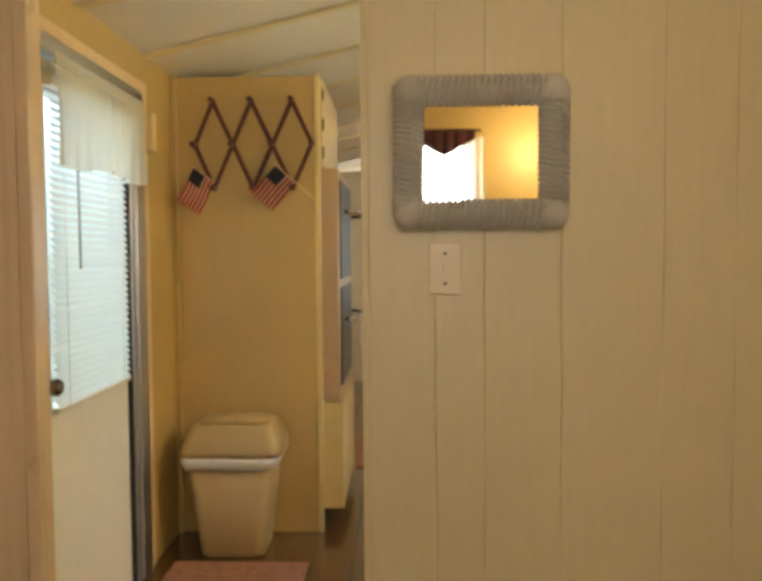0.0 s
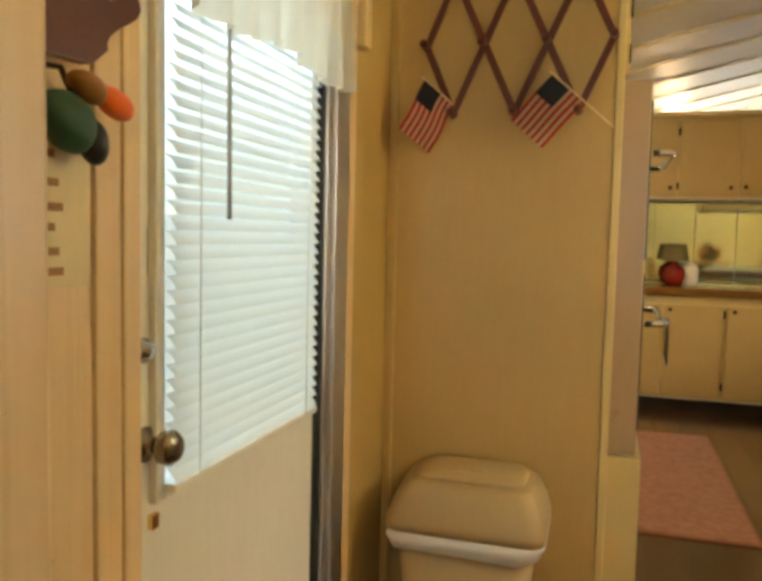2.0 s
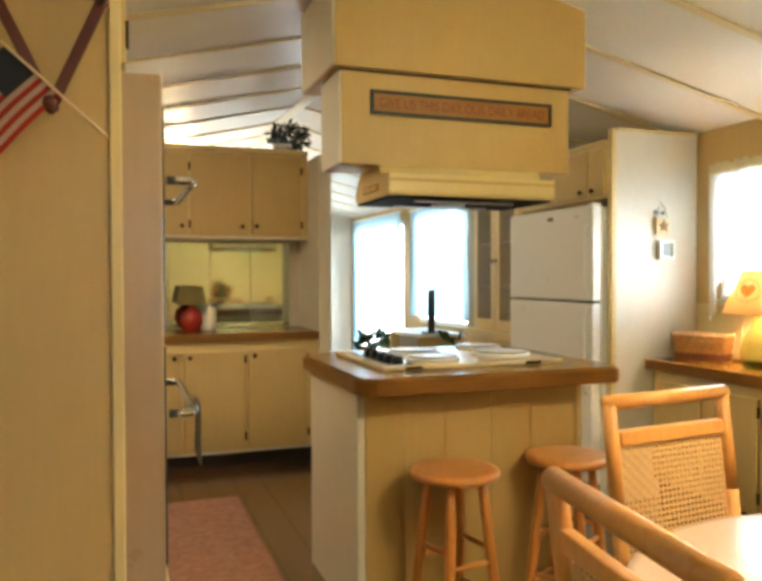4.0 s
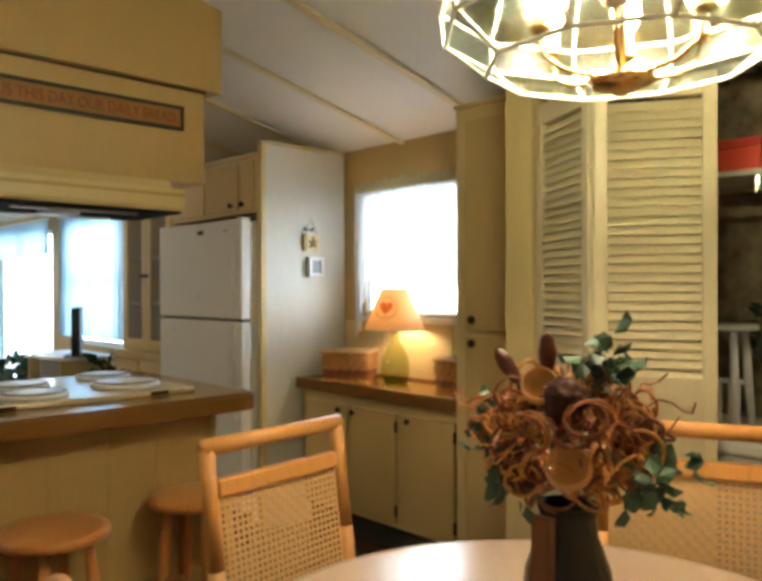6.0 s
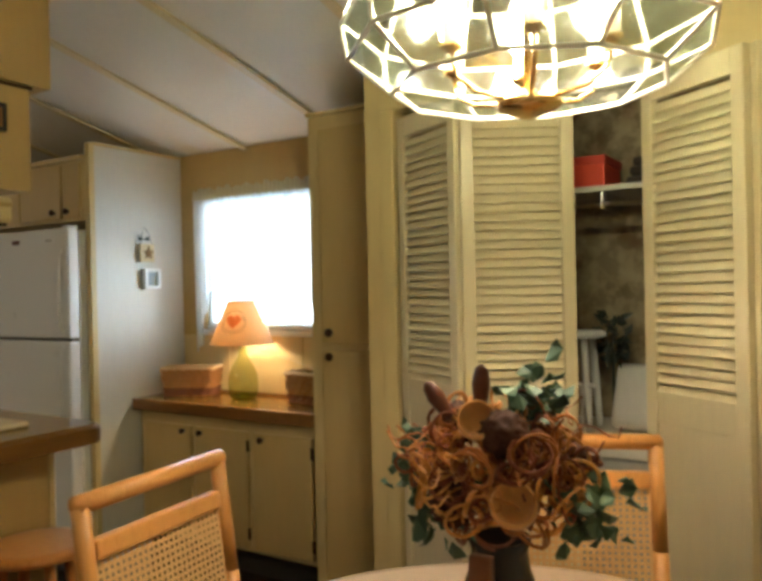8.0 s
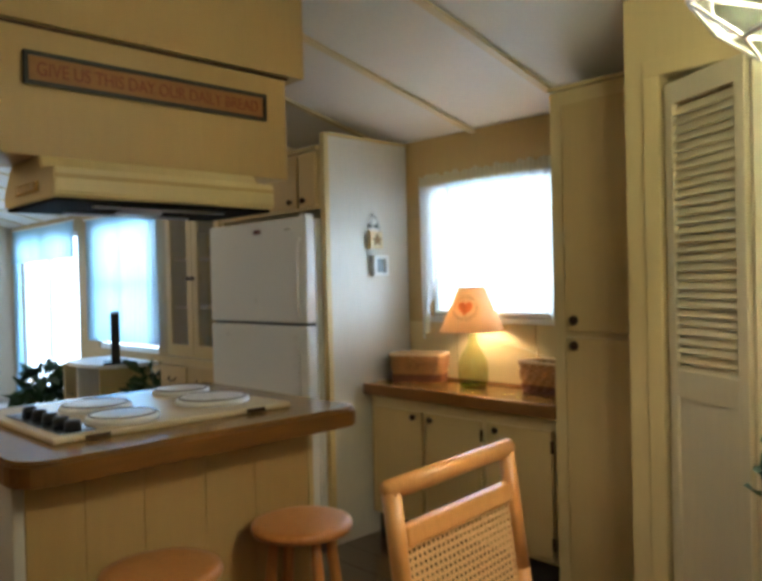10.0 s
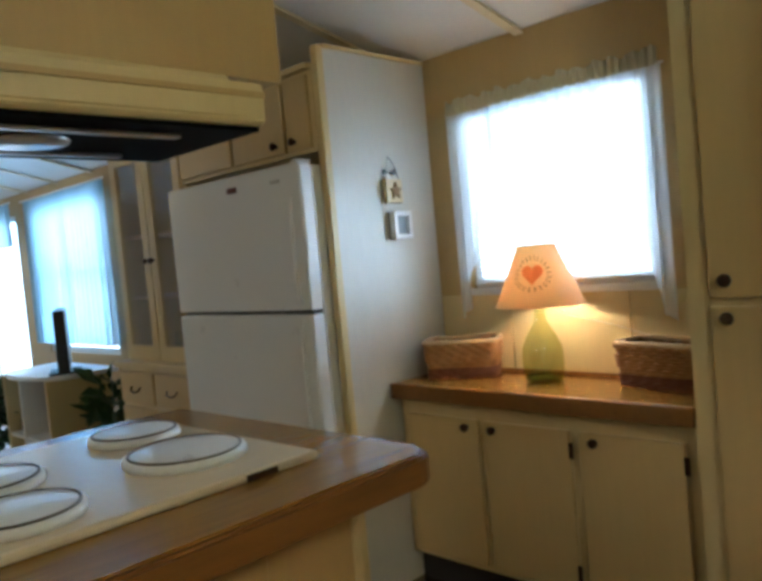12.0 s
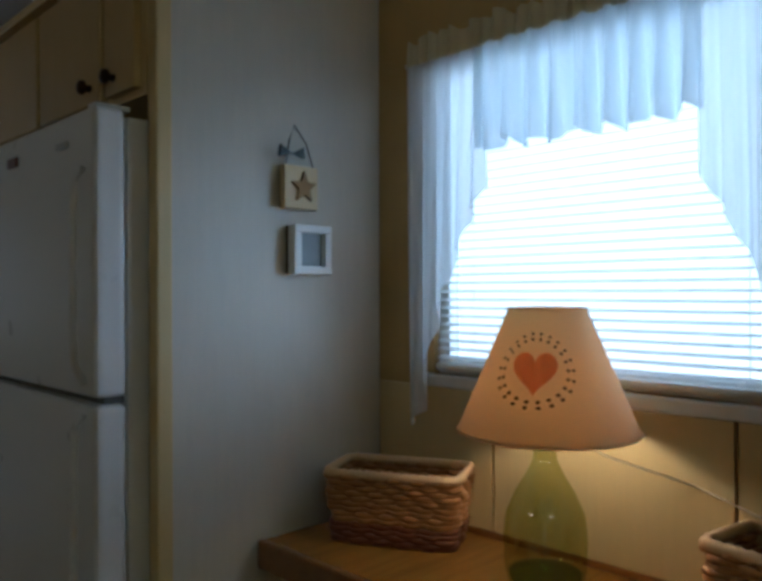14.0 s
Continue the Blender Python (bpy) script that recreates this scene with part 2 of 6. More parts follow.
def lathe(profile, centre, seg=32, bm=None, cap=True):
    """A turned shape from (radius, height) pairs about a vertical axis."""
    b = bmesh.new()
    rings = []
    for r, z in profile:
        rings.append([b.verts.new((centre[0] + r * math.cos(2 * math.pi * i / seg), centre[1] + r * math.sin(2 * math.pi * i / seg), centre[2] + z)) for i in range(seg)])
    for a, c in zip(rings, rings[1:]):
        for i in range(seg):
            b.faces.new((a[i], a[(i + 1) % seg], c[(i + 1) % seg], c[i]))
    if cap:
        b.faces.new(rings[0][::-1])
        b.faces.new(rings[-1])
    return b if bm is None else join(bm, b)


def tube(points, r, seg=8, bm=None, closed=False):
    """A round bar along points; r is a number or one per point."""
    b = bmesh.new()
    pts = [Vector(p) for p in points]
    rings = []
    n = len(pts)
    for i, p in enumerate(pts):
        a = pts[(i - 1) % n] if closed or i > 0 else p
        c = pts[(i + 1) % n] if closed or i < n - 1 else p
        d = (c - a).normalized()
        u = d.cross(Vector((0, 0, 1)) if abs(d.z) < 0.9 else Vector((1, 0, 0))).normalized()
        w = d.cross(u)
        rad = r[i] if isinstance(r, (list, tuple)) else r
        rings.append([b.verts.new(p + rad * (math.cos(2 * math.pi * k / seg) * u + math.sin(2 * math.pi * k / seg) * w)) for k in range(seg)])
    pairs = list(zip(rings, rings[1:])) + ([(rings[-1], rings[0])] if closed else [])
    for a, c in pairs:
        for k in range(seg):
            b.faces.new((a[k], a[(k + 1) % seg], c[(k + 1) % seg], c[k]))
    if not closed:
        b.faces.new(rings[0][::-1])
        b.faces.new(rings[-1])
    return b if bm is None else join(bm, b)


def outline(points, axis, lo, hi, bm=None, bevel=0.0):
    """A flat outline (pairs) given thickness along one axis."""
    b = bmesh.new()
    order = {"x": lambda p, t: (t, p[0], p[1]), "y": lambda p, t: (p[0], t, p[1]), "z": lambda p, t: (p[0], p[1], t)}[axis]
    lo_v = [b.verts.new(order(p, lo)) for p in points]
    hi_v = [b.verts.new(order(p, hi)) for p in points]
    n = len(points)
    b.faces.new(lo_v)
    b.faces.new(hi_v[::-1])
    for i in range(n):
        b.faces.new((lo_v[i], lo_v[(i + 1) % n], hi_v[(i + 1) % n], hi_v[i]))
    if bevel:
        bmesh.ops.recalc_face_normals(b, faces=b.faces)
        bmesh.ops.bevel(b, geom=[e for e in b.edges if len(e.link_faces) == 2 and e.calc_face_angle(0) > 0.7], offset=bevel, segments=2, affect="EDGES")
    return b if bm is None else join(bm, b)


def cloth(u0, u1, z_top, z_bot, place, folds, depth, nu=90, nz=14, seed=0):
    """Hanging gathered cloth; place(u, off, z) gives a world point, z_bot a number or a function of u."""
    rnd = random.Random(seed)
    ph = [rnd.uniform(0, 6.28) for _ in range(4)]
    b = bmesh.new()
    rows = []
    for j in range(nz + 1):
        row = []
        for i in range(nu + 1):
            s = i / nu
            u = u0 + s * (u1 - u0)
            zb = z_bot(s) if callable(z_bot) else z_bot
            k = j / nz
            z = z_top + k * (zb - z_top)
            off = depth * (0.35 + 0.65 * k) * (math.sin(s * folds * 6.283 + ph[0] + 0.7 * math.sin(s * 9 + ph[1])) + 0.35 * math.sin(s * folds * 14 + ph[2] + 2 * k))
            row.append(b.verts.new(place(u, off, z)))
        rows.append(row)
    for a, c in zip(rows, rows[1:]):
        for i in range(nu):
            b.faces.new((a[i], a[i + 1], c[i + 1], c[i]))
    return b


# ---- structure ----
WEST, EAST, EAVE, RIDGE, MID = 0.0, 3.94, 2.155, 2.61, 1.97
SOUTH, NORTH = -1.0, 12.3
T = 0.09


def wall_x(x0, x1, y0, y1, z0, z1, holes=()):
    """Boxes that make a wall running along y between x0 and x1, with holes (ya, yb, za, zb)."""
    b = bmesh.new()
    y = y0
    for ya, yb, za, zb in sorted(holes):
        box((x0, y, z0), (x1, ya, z1), 0, b)
        if za > z0:
            box((x0, ya, z0), (x1, yb, za), 0, b)
        if zb < z1:
            box((x0, ya, zb), (x1, yb, z1), 0, b)
        y = yb
    return box((x0, y, z0), (x1, y1, z1), 0, b)


def gable(y0, y1, x0=WEST, x1=EAST, z0=0.0, lift=0.0):
    """A cross wall up to the sloping ceiling."""
    top = lambda x: EAVE + (RIDGE - EAVE) * (1 - abs(x - MID) / MID) + lift
    pts = [(x0, z0), (x1, z0), (x1, top(x1))] + ([(MID, top(MID))] if x0 < MID < x1 else []) + [(x0, top(x0))]
    return outline(pts, "y", y0, y1)


solid("wall_west", wall_x(-T, 0, SOUTH, NORTH, -0.02, 2.2, [(2.075, 2.935, 0.0, 1.945)]), TAN_WALL, "warm tan painted panelling on the entry door side", "wall", kind="structure")
solid("wall_east", wall_x(EAST, EAST + T, SOUTH, NORTH, -0.02, 2.2, [(4.40, 5.20, 1.17, 1.90), (8.45, 9.72, 0.78, 2.0), (10.2, 11.95, 0.02, 1.98)]), TAN_WALL, "tan painted side wall with the kitchen window", "wall", kind="structure")
b = gable(NORTH, NORTH + T, z0=2.05)
box((0, NORTH, 0), (1.85, NORTH + T, 2.07), 0, b), box((1.85, NORTH, 0), (3.05, NORTH + T, 0.9), 0, b), box((3.05, NORTH, 0), (EAST, NORTH + T, 2.07), 0, b)
solid("wall_north", b, OFFWHITE, "pale end wall of the living room", "wall", kind="structure")
b = bmesh.new()
box((0, SOUTH - T, 0), (0.95, SOUTH, 2.16), 0, b), box((0.95, SOUTH - T, 0), (1.45, SOUTH, 1.1), 0, b), box((0.95, SOUTH - T, 1.95), (1.45, SOUTH, 2.16), 0, b), box((1.45, SOUTH - T, 0), (EAST, SOUTH, 2.16), 0, b)
join(b, gable(SOUTH - T, SOUTH, z0=2.16 - 0.02))
solid("wall_south", b, TAN_WALL, "tan wall of the back room with a window", "wall", kind="structure")

b = bmesh.new()
box((-T, SOUTH - T, -0.06), (EAST + T, 7.6, -0.012), 0, b)
floor = solid("floor", b, DARK, "dark brown wood plank floor", "floor", kind="structure")
solid("floor_living_room", box((-T, 7.6, -0.06), (EAST + T, NORTH + T, 0.0)), CARPET, "pale grey living room carpet", "carpet", kind="structure")

b = bmesh.new()
for x0, z0, x1, z1 in ((-T, EAVE - 0.02, MID, RIDGE), (MID, RIDGE, EAST + T, EAVE - 0.02)):
    outline([(x0, z0), (x1, z1), (x1, z1 + 0.05), (x0, z0 + 0.05)], "y", SOUTH - T, NORTH + T, b)
solid("ceiling", b, CEIL, "glossy off-white vaulted ceiling panels", "ceiling", kind="structure")
trim = thing("ceiling_trim", "cream battens over the ceiling joints", "trim", kind="structure")
for i in range(-6, 13):
    y = 4.89 + 0.62 * i
    for s in (0, 1):
        e = EAST if s else 0.0
        b = bmesh.new()
        zz = EAVE - 0.0085
        pts = [(e, zz), (MID, RIDGE - 0.0005), (MID, RIDGE - 0.011), (e, zz - 0.011)]
        part("batten", outline(pts, "y", y - 0.02, y + 0.02), BATTEN, trim)
part("ridge_batten", outline([(MID - 0.05, RIDGE - 0.026), (MID + 0.05, RIDGE - 0.026), (MID, RIDGE - 0.012)], "y", SOUTH, NORTH), BATTEN, trim)

# partitions at the doorway out of the back room
PY0, PY1 = 1.55, 1.605
b = gable(PY0 + 0.01, PY1, 0.0, 0.258)
join(b, gable(PY0 + 0.012, PY1, 1.0, EAST))
join(b, gable(PY0 + 0.012, PY1, 0.258, 1.0, 2.14))
part_wall = solid("wall_partition", b, PANEL_WALL, "cream panelled partition beside the doorway", "wall", kind="structure")
groove = [1.0, 1.142, 1.247, 1.412, 1.628, 1.78, 2.03, 2.19, 2.46, 2.75, 3.04, 3.33, 3.62, EAST]
for a, c in zip(groove, groove[1:]):
    part("panel", box((a + 0.0003, PY0, 0.0), (c - 0.0003, PY0 + 0.0118, 2.15), 0.0014, None, 1), PANEL_WALL, part_wall)
part("panel", box((0.0, PY0 - 0.002, 0.0), (0.235, PY0 + 0.01, 2.15), 0.003), LIGHT_WOOD, part_wall, "light wood-grain panel")
part("casing", box((0.237, PY0 - 0.004, 0.0), (0.268, PY1 + 0.004, 2.14), 0.006), LIGHT_WOOD, part_wall, "light wood door casing")
part("corner_trim", box((0.985, PY0 - 0.008, 0.0), (1.0, PY1 + 0.004, 2.14), 0.003), PANEL_WALL, part_wall)

# end partition beside the far counter, and the wall behind it
b = box((2.02, 6.93, 0.0), (2.11, 7.56, 2.17))
box((0.0, 7.56, 0.0), (2.11, 7.65, 2.17), 0, b)
solid("wall_kitchen_end", b, OFFWHITE, "pale wall behind the far kitchen counter", "wall", kind="structure")

# closet box on the east side
CX, CY0, CY1 = 3.25, 1.95, 3.67
wall_closet = solid("wall_closet", box((CX, 3.545, 0.0), (CX + 0.06, CY1, 2.30)), CREAM, "cream painted closet front with a wide opening", "wall", kind="structure")
for lo, hi in (((CX, 2.05, 2.02), (CX + 0.06, 3.545, 2.30)), ((CX, 1.67, 0.0), (CX + 0.06, 2.05, 2.30)), ((CX + 0.06, CY1 - 0.04, 0.0), (EAST, CY1, 2.30))):
    part("panel", box(lo, hi), CREAM, wall_closet)
for nm, lo, hi in (("trim", (CX - 0.014, 3.545, 0.0), (CX, 3.60, 2.02)), ("trim", (CX - 0.014, 2.0, 2.02), (CX, 3.60, 2.075))):
    solid(nm, box(lo, hi, 0.004), CREAM, "cream closet opening trim", "trim", kind="structure")

# ---- entry ----
def knob(place, axis, parent, mat=BRONZE, r=0.016):
    """A small turned cabinet knob that stands out along an axis ('-x', '+x' or '-y')."""
    b = lathe([(r * 0.5, 0), (r * 0.42, 0.010), (r, 0.016), (r * 0.95, 0.024), (r * 0.5, 0.028)], (0, 0, 0), 12)
    turn = {"-x": pose(0, 0, 0, 0, -90, 0), "+x": pose(0, 0, 0, 0, 90, 0), "-y": pose(0, 0, 0, 90, 0, 0)}[axis]
    b.transform(Matrix.Translation(place) @ turn)
    return part("knob", b, mat, parent, "dark round knob", True)


def hinge(place, axis, parent):
    x, y, z = place
    if axis == "x":
        return part("hinge", box((x - 0.006, y - 0.008, z - 0.028), (x + 0.002, y + 0.008, z + 0.028), 0.003), BRONZE, parent, "dark metal hinge")
    return part("hinge", box((x - 0.008, y - 0.006, z - 0.028), (x + 0.008, y + 0.002, z + 0.028), 0.003), BRONZE, parent, "dark metal hinge")


def entry_door():
    d = thing("door_1", "white entry door with a blind over its tall window", "door", (-0.03, 2.53, 0), kind="structure")
    b = wall_x(-0.055, -0.015, 2.085, 2.818, 0.02, 1.925, [(2.165, 2.755, 0.85, 1.82)])
    part("door_leaf", b, WHITE, d)
    b = bmesh.new()
    for lo, hi in (((-0.016, 2.14, 0.825), (0.0, 2.165, 1.845)), ((-0.016, 2.755, 0.825), (0.0, 2.78, 1.845)), ((-0.016, 2.165, 0.825), (0.0, 2.755, 0.85)), ((-0.016, 2.165, 1.82), (0.0, 2.755, 1.845))):
        box(lo, hi, 0.004, b)
    part("window_frame", b, WHITE, d)
    pane = part("window_pane", box((-0.037, 2.165, 0.85), (-0.033, 2.755, 1.82)), GLASS, d)
    pane.visible_shadow = False
    b = lathe([(0.028, 0), (0.028, 0.006), (0.014, 0.01), (0.013, 0.026), (0.026, 0.034), (0.028, 0.05), (0.02, 0.06), (0.006, 0.062)], (0, 0, 0), 20)
    b.transform(pose(-0.015, 2.128, 0.926, 0, 90, 0))
    part("door_knob", b, material("aged_nickel", (0.30, 0.25, 0.20), 0.22, 1.0), d, "round aged metal door knob", True)
    b = lathe([(0.02, 0), (0.02, 0.008), (0.012, 0.012), (0.012, 0.02)], (0, 0, 0), 18)
    b.transform(pose(-0.015, 2.118, 1.075, 0, 90, 0))
    part("deadbolt", b, CHROME, d, "small chrome deadbolt", True)
    b = bmesh.new()
    box((-0.06, 2.819, 0.0), (0.002, 2.831, 1.95), 0.002, b)
    part("dark_seal", b, BLACK, d, "black weather strip")
    b = bmesh.new()
    box((-0.05, 2.832, 0.0), (0.010, 2.868, 1.97), 0.005, b)
    box((-0.05, 2.870, 0.0), (0.018, 2.965, 1.97), 0.005, b)
    box((-0.05, 2.0805, 1.935), (0.018, 2.965, 1.985), 0.005, b)
    part("metal_frame", b, ALU, d, "dull aluminium door frame")
    b = bmesh.new()
    box((0.0, 2.967, 0.0), (0.012, 3.03, 2.03), 0.004, b)
    box((0.0, 1.985, 0.0), (0.012, 2.039, 2.03), 0.004, b)
    box((-0.05, 2.0395, 0.0), (0.016, 2.08, 1.97), 0.005, b)
    box((0.0, 2.039, 1.987), (0.012, 2.967, 2.03), 0.004, b)
    part("casing", b, LIGHT_WOOD, d, "light wood casing")
    part("latch", box((-0.0145, 2.135, 0.785), (-0.004, 2.155, 0.81), 0.003), BRASS, d)


def slatted_blind(name, label, y0, y1, z0, z1, x, pitch, tilt, wand_y):
    bl = thing(name, label, "blind", (x, (y0 + y1) / 2, z1))
    part("head_rail", box((x - 0.018, y0, z1 - 0.03), (x + 0.018, y1, z1), 0.004), WHITE, bl)
    part("bottom_rail", box((x - 0.012, y0, z0), (x + 0.012, y1, z0 + 0.016), 0.005), WHITE, bl)
    first = None
    n = int((z1 - z0 - 0.06) / pitch)
    for i in range(n):
        z = z0 + 0.03 + i * pitch
        if first is None:
            b = bmesh.new()
            hw = 0.0155 if tilt > 40 else 0.0125
            k = [(-hw, 0), (-hw / 2, 0.0022), (0, 0.003), (hw / 2, 0.0022), (hw, 0)]
            r0 = [b.verts.new((u, y0 + 0.004, w)) for u, w in k]
            r1 = [b.verts.new((u, y1 - 0.004, w)) for u, w in k]
            for a in range(4):
                b.faces.new((r0[a], r0[a + 1], r1[a + 1], r1[a]))
            b.transform(pose(0, 0, 0, 0, tilt, 0))
            me = mesh_of("slat", b, SLAT)
            first = me
        ob = new("slat", first)
        ob.parent = bl
        ob.matrix_basis = Matrix.Translation(Vector((x, 0, z)) - Vector((x, (y0 + y1) / 2, z1)))
        BASE[ob] = BASE[bl]
    for y in (y0 + 0.12 * (y1 - y0), y0 + 0.88 * (y1 - y0)):
        part("ladder_cord", tube([(x + 0.013, y, z0 + 0.01), (x + 0.013, y, z1 - 0.02)], 0.0012, 5), WHITE, bl)
    if wand_y:
        part("wand", tube([(x + 0.028, wand_y, z1 - 0.02), (x + 0.032, wand_y, z1 - 0.58)], 0.004, 6), material("grey_wand", (0.35, 0.37, 0.38), 0.3), bl, "grey tilt wand")
    return bl


entry_door()
for y0, y1 in ((1.607, 1.79), (1.792, 1.983)):
    solid("wall_panel", box((0.0, y0, 0.0), (0.006, y1, 2.14), 0.002), LIGHT_WOOD, "light wood-grain panel between the doorway and the entry door", "wall panel", kind="structure")
slatted_blind("door_blind", "white slatted blind over the entry door window", 2.15, 2.745, 0.842, 1.86, 0.016, 0.0235, 48, 2.28)
val = thing("door_valance", "sheer white gathered valance over the entry door", "curtain", (0.05, 2.56, 1.88))
part("cloth", cloth(2.13, 2.845, 1.885, lambda s: 1.602 - 0.012 * math.sin(s * 9), lambda u, o, z: (0.052 + o, u, z), 7, 0.016, 130, 12, 3), LACE, val, smooth=True)
part("header", cloth(2.13, 2.845, 1.925, 1.888, lambda u, o, z: (0.052 + o, u, z), 26, 0.008, 160, 3, 4), LACE, val, smooth=True)
part("rod", tube([(0.04, 2.12, 1.886), (0.04, 2.85, 1.886)], 0.006), WHITE, val)
th = thing("door_chime", "small ivory door chime on the wall", "door chime", (0.004, 3.08, 1.8))
part("case", box((0.001, 3.055, 1.76), (0.028, 3.10, 1.92), 0.006), IVORY, th)

solid("trim", box((0.0, 3.372, 0.0), (0.028, 3.399, 2.14), 0.008), TAN_WALL, "tan corner moulding beside the cabinet", "trim", kind="structure")

# scalloped dark wood rack with a duck ornament between the casing and the door
rk = thing("wall_rack", "dark red wooden rack with scalloped edge", "wall rack", (0.0, 1.95, 1.85))
pts = [(1.84, 2.08)]
for i in range(70):
    z = 2.08 - i / 69 * 0.59
    pts.append((2.02 + 0.036 * math.cos((z - 1.562) / 0.131 * 6.283), z))
pts += [(1.955, 1.466), (1.84, 1.462)]
part("board", outline(pts, "x", 0.013, 0.032), RACK_WOOD, rk)
for z in (1.562, 1.693, 1.824):
    part("peg", tube([(0.032, 1.985, z), (0.055, 1.985, z + 0.008)], 0.011, 8), CHROME, rk, "metal peg")
dk = thing("duck_ornament", "small green bird ornament with an orange wing hung on the wall", "ornament", (0.03, 1.90, 1.38))


def ovoid(centre, size, tilt):
    o = bmesh.new()
    bmesh.ops.create_icosphere(o, subdivisions=3, radius=1)
    for v in o.verts:
        v.co *= 1 + 0.12 * v.co.y * abs(v.co.z)
    o.transform(Matrix.Translation(centre) @ pose(0, 0, 0, tilt, 0, 0) @ Matrix.Diagonal((*size, 1)))
    return o


part("body", ovoid((0.05, 1.885, 1.385), (0.026, 0.045, 0.034), -25), finish(material("bird_green", (0.012, 0.06, 0.03), 0.5)), dk, "dark green body", True)
part("tail", ovoid((0.048, 1.935, 1.365), (0.018, 0.02, 0.028), 8), BLACK, dk, "black tail", True)
part("wing", ovoid((0.055, 1.965, 1.419), (0.018, 0.036, 0.018), -18), material("orange_wing", (0.80, 0.14, 0.012), 0.45), dk, "bright orange wing", True)
part("shoulder", ovoid((0.053, 1.918, 1.43), (0.02, 0.03, 0.017), -20), SIGN_WOOD, dk, "tan shoulder", True)
part("hook", tube([(0.0, 1.90, 1.455), (0.03, 1.90, 1.45), (0.05, 1.90, 1.41)], 0.004, 8), BRONZE, dk, "dark metal hook")
sc = thing("wall_scroll", "small framed wall scroll with illegible dark marks", "wall hanging", (0.004, 1.93, 1.27))
part("sheet", box((0.007, 1.86, 1.185), (0.010, 1.975, 1.36), 0.001), PANEL_WALL, sc)
for i, z in enumerate((1.345, 1.31, 1.28, 1.255, 1.225, 1.2)):
    part("mark", box((0.010, 1.885 + 0.006 * (i % 2), z), (0.0115, 1.91 + 0.007 * (i % 3), z + 0.010), 0.0005), SIGN_WOOD, sc)

# mirror in a whitewashed wicker frame, and the switch below
MX0, MX1, MZ0, MZ1 = 1.056, 1.418, 1.372, 1.688
mr = thing("wall_mirror", "square mirror in a thick whitewashed wicker frame", "mirror", (1.36, PY0, 1.33))
cx, cz = (MX0 + MX1) / 2, (MZ0 + MZ1) / 2
part("glass", box((MX0 + 0.045, PY0 - 0.032, MZ0 + 0.045), (MX1 - 0.045, PY0 - 0.028, MZ1 - 0.045)), MIRROR, mr, "silvered mirror glass")
for i in range(4):
    L = (MX1 - MX0 if i % 2 == 0 else MZ1 - MZ0) / 2
    D = (MZ1 - MZ0 if i % 2 == 0 else MX1 - MX0) / 2
    b = bmesh.new()
    n = 24
    tube([(-L + 0.028, 0, 0), (L - 0.028, 0, 0)], 0.026, 14, b)
    for k in range(n):
        u = -L + 0.03 + (2 * L - 0.06) * k / (n - 1)
        ring = [(u + 0.006 * math.sin(a), 0.028 * math.cos(a), 0.028 * math.sin(a)) for a in [6.283 * q / 14 for q in range(14)]]
        tube(ring, 0.0056, 6, b, True)
    b.transform(pose(cx, PY0 - 0.034, cz, 0, 90 * i, 0) @ Matrix.Translation((0, 0, -(D - 0.03))))
    part("frame_side", b, WICKER_WHITE, mr, "wrapped wicker frame side", True)
for sx in (-1, 1):
    for sz in (-1, 1):
        b = bmesh.new()
        bmesh.ops.create_icosphere(b, subdivisions=3, radius=0.034)
        b.transform(Matrix.Translation((cx + sx * ((MX1 - MX0) / 2 - 0.032), PY0 - 0.036, cz + sz * ((MZ1 - MZ0) / 2 - 0.032))))
        part("corner", b, WICKER_WHITE, mr, "", True)
sw = thing("light_switch", "ivory light switch plate on the panelling", "light switch", (1.24, PY0, 1.16))
part("plate", box((1.128, PY0 - 0.007, 1.232), (1.198, PY0 - 0.001, 1.344), 0.003), IVORY, sw)
part("toggle", box((1.159, PY0 - 0.018, 1.279), (1.167, PY0 - 0.006, 1.298), 0.002), IVORY, sw)
for z in (1.258, 1.322):
    part("screw", box((1.160, PY0 - 0.0085, z - 0.005), (1.166, PY0 - 0.006, z + 0.001), 0.001), BRONZE, sw)

# tall oven cabinet whose side panel carries the peg rack
OVEN_TAN = paint("satin_tan_enamel", (0.42, 0.29, 0.18), 0.3)
oc = thing("oven_cabinet", "cream tall kitchen cabinet around a wall oven", "cabinet", (0.35, 3.9, 0))
b = box((0.003, 3.40, 0.0), (0.665, 3.425, 2.147))
part("side_panel", b, TAN_WALL, oc, "tan side panel")
part("corner_stile", box((0.667, 3.394, 0.0), (0.69, 3.44, 2.158), 0.004), CREAM, oc)
part("body", box((0.003, 3.427, 0.09), (0.66, 4.23, 2.14)), CREAM, oc)
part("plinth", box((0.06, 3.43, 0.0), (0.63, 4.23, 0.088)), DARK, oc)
b = box((0.664, 3.442, 1.74), (0.70, 4.23, 2.14), 0.004)
part("upper_door", b, CREAM_SHADE, oc)
for z in (2.07, 1.93, 1.80):
    hinge((0.704, 3.45, z), "x", oc)
part("oven_surround", box((0.662, 3.442, 0.62), (0.768, 4.22, 1.725), 0.006), OVEN_TAN, oc, "satin tan oven front")
